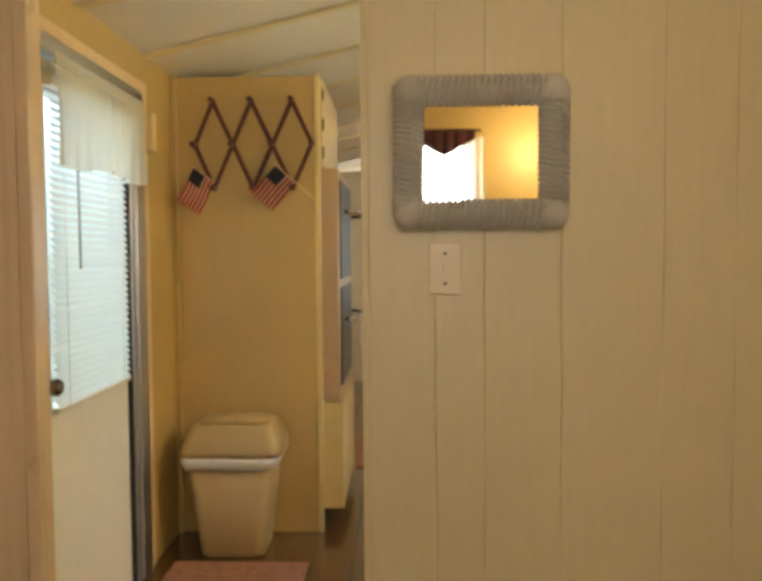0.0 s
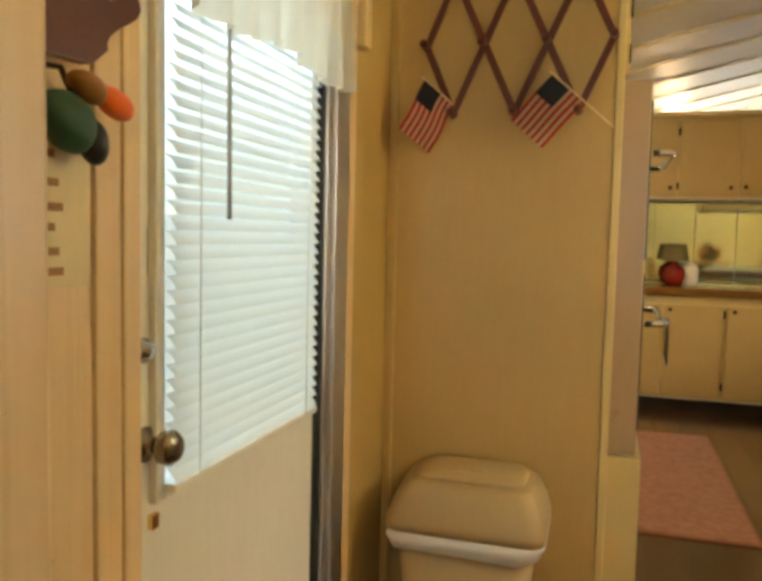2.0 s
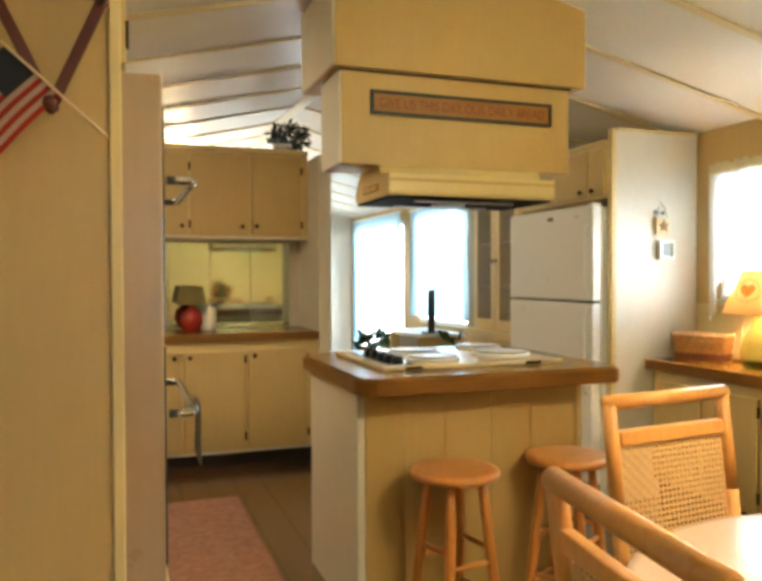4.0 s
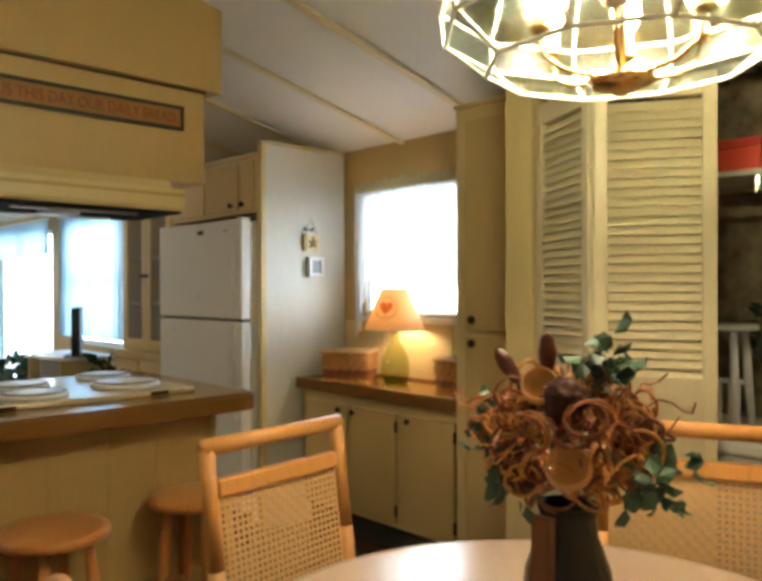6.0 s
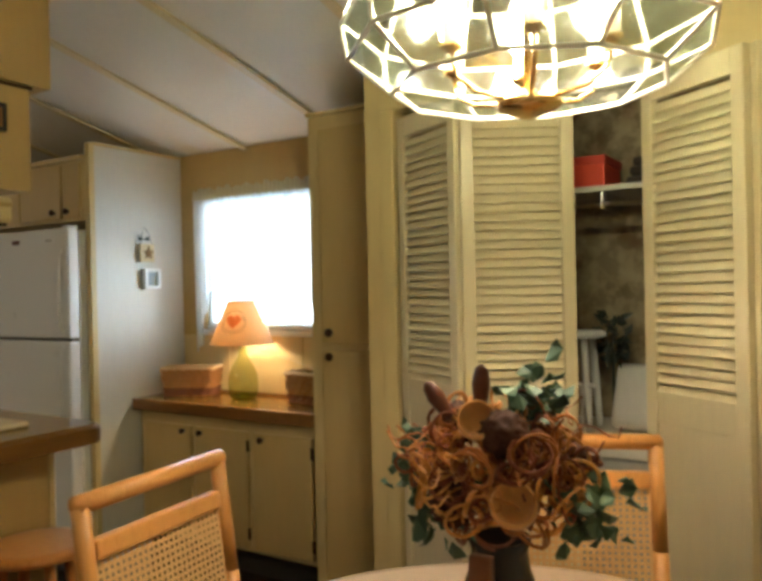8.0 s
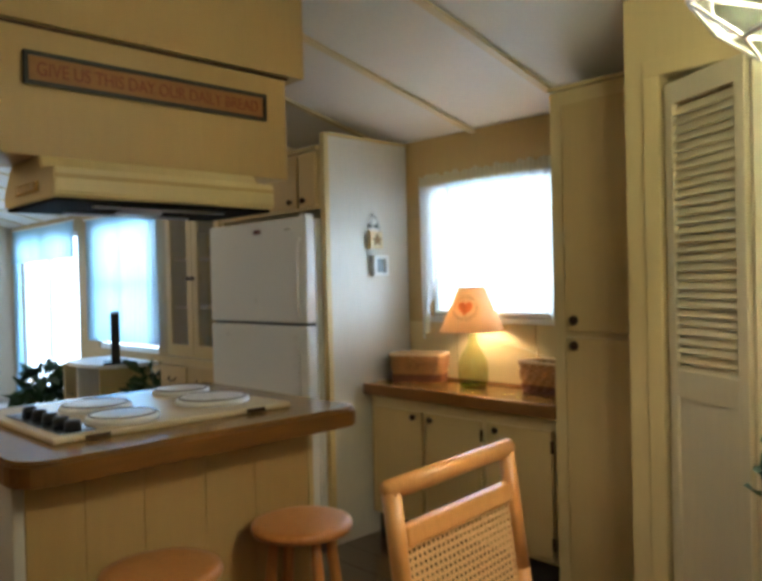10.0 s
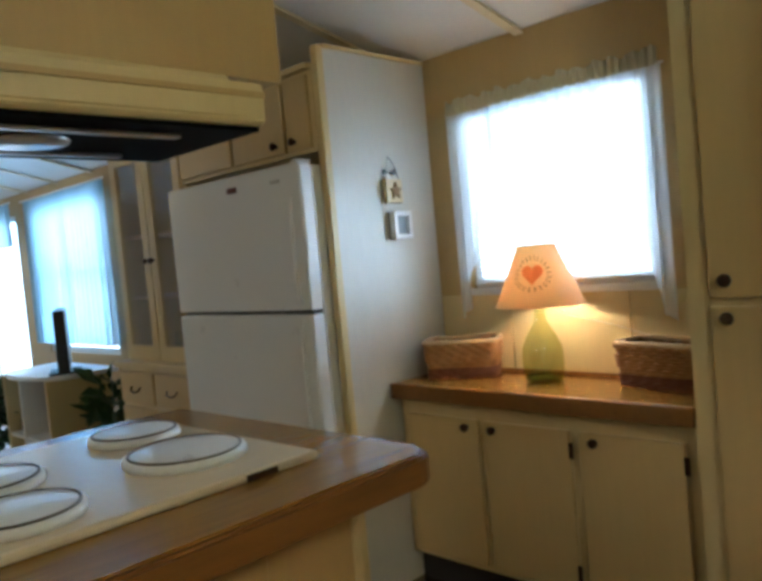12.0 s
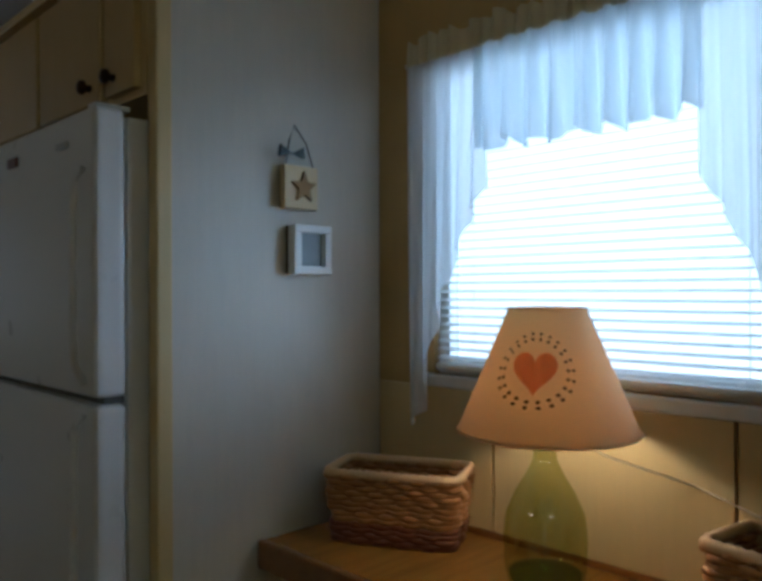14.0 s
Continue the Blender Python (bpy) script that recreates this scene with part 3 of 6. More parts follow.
part("oven_door_upper", box((0.7685, 3.53, 1.2), (0.777, 4.18, 1.68), 0.004), BLACK, oc)
part("oven_door_lower", box((0.7685, 3.53, 0.68), (0.777, 4.18, 1.16), 0.004), BLACK, oc)
for z in (1.53, 1.0):
    b = tube([(0.786, 3.60, z), (0.835, 3.605, z), (0.845, 3.64, z), (0.845, 4.08, z), (0.835, 4.115, z), (0.786, 4.12, z)], 0.010, 10)
    part("handle", b, CHROME, oc, "chrome oven handle", True)
part("lower_door", box((0.664, 3.442, 0.1), (0.785, 4.22, 0.61), 0.004), CREAM, oc)
tw = thing("dish_towel", "white dish towel hung over the lower oven handle", "towel", (0.86, 3.7, 0.8))
part("cloth", cloth(3.66, 3.80, 1.012, lambda s: 0.86 + 0.02 * s, lambda u, o, z: (0.86 + o * 0.5, u, z), 2, 0.006, 24, 12, 8), WICKER_WHITE, tw, smooth=True)


def accordion_rack():
    r = thing("accordion_peg_rack", "dark red wooden accordion peg rack on the cabinet side", "peg rack", (0.37, 3.40, 1.83))
    xs_top, xs_bot, zt, zb = [0.197, 0.376, 0.564], [0.198, 0.382, 0.566], 2.032, 1.63
    y = 3.384
    left, right = (0.112, 1.831), (0.656, 1.834)
    (t1, t2, t3), (u1, u2, u3) = [(x, zt) for x in xs_top], [(x, zb) for x in xs_bot]
    bars = [(left, t1), (t1, u2), (u1, t2), (t2, u3), (u2, t3), (t3, right), (left, u1), (u3, right)]
    for i, (a, c) in enumerate(bars):
        d = Vector((c[0] - a[0], 0, c[1] - a[1]))
        b = box((-0.012, -0.004, -0.011), (d.length + 0.012, 0.004, 0.011), 0.004)
        b.transform(Matrix.Translation((a[0], y - 0.009 * (i % 2), a[1])) @ pose(0, 0, 0, 0, -math.degrees(math.atan2(d.z, d.x)), 0))
        part("bar", b, RACK_WOOD, r)
    for x, z in [left, right, (0.286, 1.83), (0.47, 1.83)] + [(x, zt) for x in xs_top] + [(x, zb) for x in xs_bot]:
        b = lathe([(0.009, 0), (0.007, 0.03), (0.013, 0.038), (0.012, 0.048), (0.004, 0.052)], (0, 0, 0), 10)
        b.transform(pose(x, y - 0.004, z, 90, 0, 0))
        part("peg", b, RACK_WOOD, r, "", True)


def small_flag(x, z, lean, seed, swing=0):
    """A cloth stick flag hung upside down from the rack."""
    f = thing("small_flag", "small cloth stick flag with red and white stripes", "flag", (x, 3.36, z), "flags on the peg rack")
    m = Matrix.Translation((x, 3.34 if swing else 3.362, z)) @ pose(0, 0, 0, 0, 0, swing) @ pose(0, 0, 0, 0, lean, 0)
    h, w = 0.125, 0.17
    red, wht, blu = FLAG_MATS

    def piece(u0, u1, v0, v1, off):
        b = bmesh.new()
        n = 10
        rows = []
        for k in range(n + 1):
            u = u0 + (u1 - u0) * k / n
            o = 0.006 * math.sin(u * 40 + seed) + off
            rows.append((b.verts.new((v0, o, -u)), b.verts.new((v1, o, -u))))
        for a, c in zip(rows, rows[1:]):
            b.faces.new((a[0], a[1], c[1], c[0]))
        b.transform(m)
        return b

    for i in range(13):
        part("stripe", piece(0.0, w, -h / 2 + h * i / 13, -h / 2 + h * (i + 1) / 13, 0), red if i % 2 == 0 else wht, f, "", True)
    part("canton", piece(0.0, w * 0.40, -h / 2, h * 0.04, -0.002), blu, f, "dark blue corner", True)
    b = tube([(-h / 2 - 0.01, 0.003, 0.003), (h / 2 + 0.11, 0.003, 0.003)], 0.003, 6)
    b.transform(m)
    part("stick", b, LIGHT_WOOD, f, "thin wooden stick")


FLAG_MATS = [sheer("flag_" + n, c, 0.0) for n, c in (("red", (0.42, 0.04, 0.035)), ("white", (0.6, 0.42, 0.34)), ("blue", (0.03, 0.032, 0.045)))]
accordion_rack()
small_flag(0.165, 1.685, 30, 0.4, 48)
small_flag(0.535, 1.69, 42, 1.7)


def trash_can():
    t = thing("trash_can", "beige plastic swing-top trash can with a white bag edge", "trash can", (0.37, 3.1, 0))

    def ring(b, x, y, z, hx, hy, r=0.05, n=5):
        vs = []
        for cx_, cy_, a0 in ((x + hx - r, y + hy - r, 0), (x - hx + r, y + hy - r, 90), (x - hx + r, y - hy + r, 180), (x + hx - r, y - hy + r, 270)):
            for k in range(n):
                a = radians(a0 + 90 * k / (n - 1))
                vs.append(b.verts.new((cx_ + r * math.cos(a), cy_ + r * math.sin(a), z)))
        return vs

    def loft(levels, r=0.05):
        b = bmesh.new()
        rs = [ring(b, 0.318, yc, z, hx, hy, min(r, hy * 0.9)) for yc, z, hx, hy in levels]
        for a, c in zip(rs, rs[1:]):
            for i in range(len(a)):
                b.faces.new((a[i], a[(i + 1) % len(a)], c[(i + 1) % len(a)], c[i]))
        b.faces.new(rs[0][::-1])
        b.faces.new(rs[-1])
        return b

    Y = 3.225
    part("body", loft([(Y, 0.0, 0.14, 0.12), (Y, 0.02, 0.145, 0.125), (Y, 0.42, 0.19, 0.145)]), PLASTIC, t, "", True)
    b = loft([(Y, 0.395, 0.20, 0.153), (Y, 0.43, 0.222, 0.162), (Y, 0.452, 0.215, 0.156)])
    for v in b.verts:
        v.co.z += 0.012 * math.sin(v.co.x * 37) + 0.006 * math.sin(v.co.y * 70)
    part("bag_edge", b, BAG, t, "white plastic bag edge", True)
    part("rim", loft([(Y, 0.445, 0.221, 0.16), (Y, 0.47, 0.222, 0.161), (Y + 0.006, 0.515, 0.208, 0.147), (Y + 0.014, 0.565, 0.185, 0.125), (Y + 0.016, 0.575, 0.172, 0.113)]), PLASTIC, t, "", True)
    part("swing_lid", loft([(Y + 0.014, 0.574, 0.158, 0.102), (Y + 0.014, 0.59, 0.15, 0.096), (Y + 0.014, 0.596, 0.13, 0.08)]), PLASTIC, t, "", True)
    part("grip", loft([(Y - 0.02, 0.594, 0.05, 0.02), (Y - 0.02, 0.602, 0.042, 0.014)], 0.018), PLASTIC, t, "", True)


trash_can()
b = box((0.09, 2.35, 0.0), (0.67, 3.03, 0.012), 0.005)
solid("door_mat", b, RUG, "flat reddish mat on the floor before the door", "mat")
rr = thing("rug_runner", "faded pink kitchen runner on the plank floor", "rug", (1.05, 5.35, 0))
part("rug_top", box((0.787, 4.47, 0.0), (1.323, 6.225, 0.014), 0.006), RUG, rr)
RUG_EDGE = paint("rug_binding", (0.30, 0.13, 0.08), 0.9, 0.8, 0.4)
for lo, hi in (((0.775, 4.455), (1.335, 4.469)), ((0.775, 6.226), (1.335, 6.24)), ((0.775, 4.4695), (0.7865, 6.2255)), ((1.3235, 4.4695), (1.335, 6.2255))):
    part("binding", box((lo[0], lo[1], 0.0), (hi[0], hi[1], 0.012), 0.004), RUG_EDGE, rr, "dark bound edge")


# ---- kitchen: far counter ----
def slab_door(parent, lo, hi, face, mat=CREAM_SHADE):
    """A raised slab cabinet door with a thin eased edge."""
    return part("door", box(lo, hi, 0.005), mat, parent)


far = thing("far_base_cabinet", "cream base cabinet with slab doors under the far counter", "cabinet", (1.4, 7.25, 0))
part("body", box((0.70, 6.965, 0.11), (2.015, 7.55, 0.87)), CREAM, far)
part("toe_kick", box((0.70, 7.02, 0.0), (2.015, 7.5, 0.11)), DARK, far, "recessed toe kick coloured dark for its shade")
part("toe_trim", box((0.70, 6.955, 0.098), (2.015, 6.97, 0.112)), OFFWHITE, far)
for x0, x1 in ((0.73, 1.075), (1.085, 1.495), (1.515, 1.935)):
    d = slab_door(far, (x0, 6.945, 0.12), (x1, 6.964, 0.80), "y")
for x in (1.025, 1.125, 1.56):
    knob((x, 6.945, 0.764), "-y", far)
for x, z in ((1.497, 0.74), (1.497, 0.21), (1.94, 0.74), (1.94, 0.21)):
    hinge((x, 6.944, z), "y", far)
fc = thing("far_countertop", "wood-edged laminate countertop along the mirrored wall", "countertop", (1.4, 7.25, 0.85))
part("top", box((0.70, 6.945, 0.885), (2.018, 7.555, 0.92), 0.004), COUNTER, fc)
part("edge", box((0.70, 6.925, 0.865), (2.018, 6.944, 0.923), 0.005), COUNTER_EDGE, fc, "brown wood edge")
up = thing("far_wall_cabinet", "tan wall cabinet with two slab doors under the ceiling", "cabinet", (1.4, 7.4, 1.57), )
part("body", box((0.72, 7.262, 1.60), (2.018, 7.556, 2.205)), CREAM, up)
part("crown", box((0.70, 7.235, 2.206), (2.019, 7.557, 2.245), 0.006), CREAM, up)
part("bottom_rail", box((0.72, 7.245, 1.582), (2.018, 7.556, 1.599), 0.003), OFFWHITE, up)
for x0, x1 in ((0.74, 1.15), (1.165, 1.585), (1.6, 1.965)):
    slab_door(up, (x0, 7.243, 1.612), (x1, 7.261, 2.185), "y")
for x, z in ((1.53, 1.672), (1.632, 1.678), (1.105, 1.672)):
    knob((x, 7.243, z), "-y", up)
for x, z in ((1.157, 2.095), (1.157, 1.685), (1.97, 2.09), (1.97, 1.69)):
    hinge((x, 7.242, z), "y", up)
mw = thing("mirror_backsplash", "mirror tiles between the far counter and wall cabinet", "mirror", (1.4, 7.555, 1.2))
for i in range(4):
    x0 = 0.72 + 0.305 * i
    part("mirror_tile", box((x0 + 0.001, 7.549, 0.925), (min(x0 + 0.304, 2.0), 7.553, 1.58), 0.0015), AGED_MIRROR, mw)
lp = thing("small_lamp", "small table lamp with a red base and olive shade", "lamp", (1.17, 7.3, 0.921))
part("base", lathe([(0.045, 0.0), (0.065, 0.012), (0.085, 0.07), (0.075, 0.13), (0.03, 0.165), (0.02, 0.19)], (1.17, 7.3, 0.921), 24), material("red_glaze", (0.28, 0.02, 0.015), 0.15), lp, "glossy red base", True)
part("shade", lathe([(0.105, 0.19), (0.08, 0.32), (0.078, 0.32), (0.103, 0.19)], (1.17, 7.3, 0.921), 24, cap=False), material("olive_shade", (0.16, 0.13, 0.05), 0.8), lp, "olive cloth shade", True)
lp2 = thing("white_canister", "white glazed canister beside the small lamp", "canister", (1.30, 7.32, 0.921))
part("body", lathe([(0.05, 0), (0.06, 0.02), (0.06, 0.13), (0.05, 0.145)], (1.29, 7.33, 0.921), 20), FRIDGE_WHITE, lp2, "", True)
part("lid", lathe([(0.052, 0.145), (0.045, 0.165), (0.012, 0.175), (0.012, 0.19)], (1.29, 7.33, 0.921), 20), FRIDGE_WHITE, lp2, "", True)


def leaf_clump(name, label, category, centre, size, n, mat, seed, leaf=0.05, pot=None):
    """A plant: a pot and many small bent leaves on thin stems."""
    rnd = random.Random(seed)
    t = thing(name, label, category, (centre[0], centre[1], centre[2] - size[2]))
    b = bmesh.new()
    for _ in range(n):
        a, h, r = rnd.uniform(0, 6.283), rnd.uniform(-1, 1), rnd.uniform(0.25, 1)
        p = Vector((centre[0] + size[0] * r * math.cos(a) * math.sqrt(1 - h * h * 0.8), centre[1] + size[1] * r * math.sin(a) * math.sqrt(1 - h * h * 0.8), centre[2] + size[2] * h))
        L = leaf * rnd.uniform(0.6, 1.3)
        m = Matrix.Translation(p) @ Euler((rnd.uniform(-1.2, 1.2), rnd.uniform(-1.2, 1.2), a)).to_matrix().to_4x4()
        vs = [b.verts.new(m @ Vector(q)) for q in ((0, 0, 0), (L * 0.5, L * 0.28, L * 0.08), (L, 0, -L * 0.12), (L * 0.5, -L * 0.28, L * 0.08))]
        b.faces.new((vs[0], vs[1], vs[2]))
        b.faces.new((vs[0], vs[2], vs[3]))
    part("leaves", b, mat, t)
    if pot:
        pot(t)
    return t


GREEN_DARK = finish(material("dark_foliage", (0.012, 0.02, 0.01), 0.5))
GREEN = finish(material("green_foliage", (0.03, 0.075, 0.02), 0.45))
EUCALYPTUS = material("eucalyptus_leaf", (0.07, 0.13, 0.075), 0.5)
leaf_clump("cabinet_top_plant", "dark leafy plant in a white dish on the wall cabinet", "plant", (1.90, 7.38, 2.37), (0.15, 0.09, 0.09), 380, GREEN_DARK, 5, 0.05,
           lambda t: part("dish", lathe([(0.05, 0), (0.075, 0.035), (0.08, 0.05), (0.07, 0.05)], (1.84, 7.36, 2.246), 18), FRIDGE_WHITE, t, "white dish", True))


# ---- kitchen: island, hood ----
def island():
    t = thing("island_cabinet", "cream kitchen island with plank-look panelling", "island", (2.0, 4.9, 0))
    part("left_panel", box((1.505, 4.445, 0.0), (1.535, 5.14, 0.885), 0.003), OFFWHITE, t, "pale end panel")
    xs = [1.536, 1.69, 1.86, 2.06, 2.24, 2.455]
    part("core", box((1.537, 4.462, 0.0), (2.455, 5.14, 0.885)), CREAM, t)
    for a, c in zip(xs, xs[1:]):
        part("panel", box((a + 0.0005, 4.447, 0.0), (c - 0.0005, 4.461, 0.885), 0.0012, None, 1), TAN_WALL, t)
    part("right_panel", box((2.456, 4.445, 0.0), (2.478, 5.14, 0.885), 0.003), CREAM, t)

    def rounded(inset, z0, z1):
        x0, x1, y0, y1 = 1.468 + inset, 2.575 - inset, 4.285 + inset, 5.28 - inset
        pts = [(x0, y0 + 0.09)]
        for k in range(1, 6):
            a = radians(180 + 90 * k / 5)
            pts.append((x0 + 0.09 + 0.09 * math.cos(a), y0 + 0.09 + 0.09 * math.sin(a)))
        for k in range(0, 6):
            a = radians(270 + 90 * k / 5)
            pts.append((x1 - 0.07 + 0.07 * math.cos(a), y0 + 0.07 + 0.07 * math.sin(a)))
        return pts + [(x1, y1), (x0 + 0.16, y1), (x0, 5.14)]

    c = thing("island_countertop", "wood-look laminate island top with a thick brown edge", "countertop", (2.0, 4.8, 0.886))
    part("edge", outline(rounded(0.0, 0, 0), "z", 0.886, 0.945, None, 0.006), COUNTER_EDGE, c, "thick brown wood edge")
    part("top", outline(rounded(0.012, 0, 0), "z", 0.9455, 0.951), COUNTER, c, "striped laminate top")


def cooktop():
    t = thing("cooktop", "cream enamel cooktop with covered burners in the island", "cooktop", (2.02, 4.8, 0.951))
    X0, X1, Y0, Y1, Z = 1.615, 2.40, 4.46, 5.12, 0.951
    part("plate", box((X0, Y0, Z), (X1, Y1, Z + 0.018), 0.008), paint("cream_enamel", (0.66, 0.54, 0.35), 0.2, 0.97, 0.01), t)
    part("control_panel", box((1.645, 4.495, Z + 0.0182), (1.75, 4.955, Z + 0.022), 0.002), material("steel_strip", (0.13, 0.16, 0.22), 0.2, 0.9), t, "bluish steel control strip")
    for i in range(5):
        b = lathe([(0.024, 0), (0.022, 0.018), (0.019, 0.026), (0.006, 0.027)], (1.70, 4.54 + 0.088 * i, Z + 0.022), 16)
        part("control_knob", b, BLACK, t, "black control knob", True)
    for x, y in ((1.70, Y0), (2.22, Y0)):
        part("label_plate", box((x, y - 0.008, Z + 0.004), (x + 0.07, y - 0.0052, Z + 0.016)), BRONZE, t)
    cover = FRIDGE_WHITE
    for i, (x, y, r) in enumerate(((1.875, 4.605, 0.108), (1.90, 4.87, 0.115), (2.23, 4.68, 0.125), (2.265, 4.965, 0.105))):
        k = thing("burner_cover", "white enamel burner cover with a brown rim line on the cooktop", "burner cover", (x, y, Z + 0.019), "burner covers")
        part("disc", lathe([(r, 0), (r, 0.008), (r * 0.98, 0.014), (r * 0.88, 0.018), (0.01, 0.018)], (x, y, Z + 0.0185), 40), cover, k, "", True)
        part("rim_line", tube([(x + r * 0.90 * math.cos(a), y + r * 0.90 * math.sin(a), Z + 0.0362) for a in [6.283 * q / 40 for q in range(40)]], 0.003, 6, None, True), BRONZE, k, "thin brown ring")


def letters(parent, words, size, place, width, mat):
    """Raised lettering on a face that looks towards -y."""
    c = bpy.data.curves.new("lettering", "FONT")
    c.body, c.size, c.extrude = words, size, 0.0012
    tmp = new("tmp", c)
    me = bpy.data.meshes.new_from_object(tmp.evaluated_get(bpy.context.evaluated_depsgraph_get()))
    bpy.data.objects.remove(tmp)
    b = bmesh.new()
    b.from_mesh(me)
    k = width / max(v.co.x for v in b.verts)
    b.transform(Matrix.Translation(place) @ pose(0, 0, 0, 90, 0, 0) @ Matrix.Diagonal((k, 1, 1, 1)))
    return part("lettering", b, mat, parent, "dark painted lettering")


def hood():
    s = thing("hood_soffit", "tan boxed soffit over the island", "soffit", (2.08, 4.95, 1.75), kind="structure")
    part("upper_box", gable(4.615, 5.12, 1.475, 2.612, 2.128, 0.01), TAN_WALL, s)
    # Off-white left sides, here and below, put the kitchen light into the colour.
    part("upper_lit_side", box((1.463, 4.617, 2.13), (1.4745, 5.118, 2.48), 0.002), OFFWHITE, s)
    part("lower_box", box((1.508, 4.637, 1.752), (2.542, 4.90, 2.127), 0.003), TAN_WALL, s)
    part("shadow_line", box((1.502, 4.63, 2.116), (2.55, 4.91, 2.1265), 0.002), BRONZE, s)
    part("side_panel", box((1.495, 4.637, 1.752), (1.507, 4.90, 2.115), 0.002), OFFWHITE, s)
    h = thing("range_hood", "cream range hood with a dark underside above the cooktop", "range hood", (2.08, 5.0, 1.62))
    pts = [(4.505, 1.705), (4.505, 1.635), (4.517, 1.623), (4.93, 1.623), (4.93, 1.67), (4.86, 1.7505), (4.62, 1.7505), (4.60, 1.715)]
    part("shell", outline(pts, "x", 1.655, 2.385, None, 0.004), CREAM, h)
    # Underside in one even near-black.
    part("underside", box((1.663, 4.522, 1.614), (2.377, 4.923, 1.6226)), material("underside_black", (0.003, 0.003, 0.003), 0.75, 0.0, 0.06), h, "near-black underside")
    part("rib", box((1.657, 4.500, 1.676), (2.383, 4.5055, 1.688), 0.002), TAN_WALL, h)
    part("button_plate", box((1.647, 4.62, 1.648), (1.654, 4.80, 1.678), 0.002), BRASS, h, "brass switch plate")
    for i in range(4):
        part("button", box((1.641, 4.64 + 0.038 * i, 1.653), (1.647, 4.66 + 0.038 * i, 1.673), 0.002), IVORY, h)
    b = lathe([(0.07, 0.0), (0.075, 0.006), (0.07, 0.01)], (2.0, 4.72, 1.604), 20)
    part("fan_cover", b, ALU, h, "", True)
    for y in (4.60, 4.84):
        part("filter_bar", box((1.80, y - 0.012, 1.606), (2.24, y + 0.012, 1.6138), 0.003), ALU, h, "dull metal filter bar")
    g = thing("wall_sign", "long narrow wooden sign in a dark frame", "sign", (2.07, 4.67, 2.0))
    x0, x1, z0, z1 = 1.623, 2.446, 1.951, 2.047
    part("board", box((x0 + 0.01, 4.626, z0 + 0.01), (x1 - 0.01, 4.634, z1 - 0.01)), SIGN_WOOD, g, "orange-brown board")
    for lo, hi in (((x0, z0), (x1, z0 + 0.013)), ((x0, z1 - 0.013), (x1, z1)), ((x0, z0 + 0.013), (x0 + 0.013, z1 - 0.013)), ((x1 - 0.013, z0 + 0.013), (x1, z1 - 0.013))):
        part("frame_strip", box((lo[0], 4.618, lo[1]), (hi[0], 4.635, hi[1]), 0.003), BLACK, g, "black frame strip")
    letters(g, "GIVE US THIS DAY OUR DAILY BREAD", 0.056, (x0 + 0.035, 4.6255, z0 + 0.029), x1 - x0 - 0.07, material("faded_red_letter", (0.20, 0.045, 0.012), 0.6))


island()
cooktop()
hood()


def stool(m):
    t = thing("bar_stool", "round-topped orange pine stool before the island", "stool", (0, 0, 0), "stools at the island")
    part("seat", lathe([(0.13, 0.585), (0.157, 0.592), (0.162, 0.605), (0.158, 0.618), (0.13, 0.622), (0.0005, 0.618)], (0, 0, 0), 36), STOOL_WOOD, t, "", True)
    legs = []
    for i in range(4):
        a = radians(45 + 90 * i)
        top, bot = Vector((0.095 * math.cos(a), 0.095 * math.sin(a), 0.588)), Vector((0.165 * math.cos(a), 0.165 * math.sin(a), 0.0))
        pts = [top.lerp(bot, k) for k in (0, 0.2, 0.45, 0.7, 1)]
        part("leg", tube(pts, [0.014, 0.019, 0.02, 0.019, 0.014], 10), STOOL_WOOD, t, "", True)
        legs.append((top, bot))
    for i in range(4):
        for k in ((0.42, 0.72) if i % 2 else (0.5, 0.8)):
            p, q = legs[i][0].lerp(legs[i][1], k), legs[(i + 1) % 4][0].lerp(legs[(i + 1) % 4][1], k)
            part("rung", tube([p, p.lerp(q, 0.5), q], [0.008, 0.011, 0.008], 8), STOOL_WOOD, t, "", True)
    t.matrix_basis = m
    return t


s1 = stool(pose(1.815, 4.262, 0, 0, 0, 12))
copy_thing(s1, pose(2.312, 4.30, 0, 0, 0, 33))


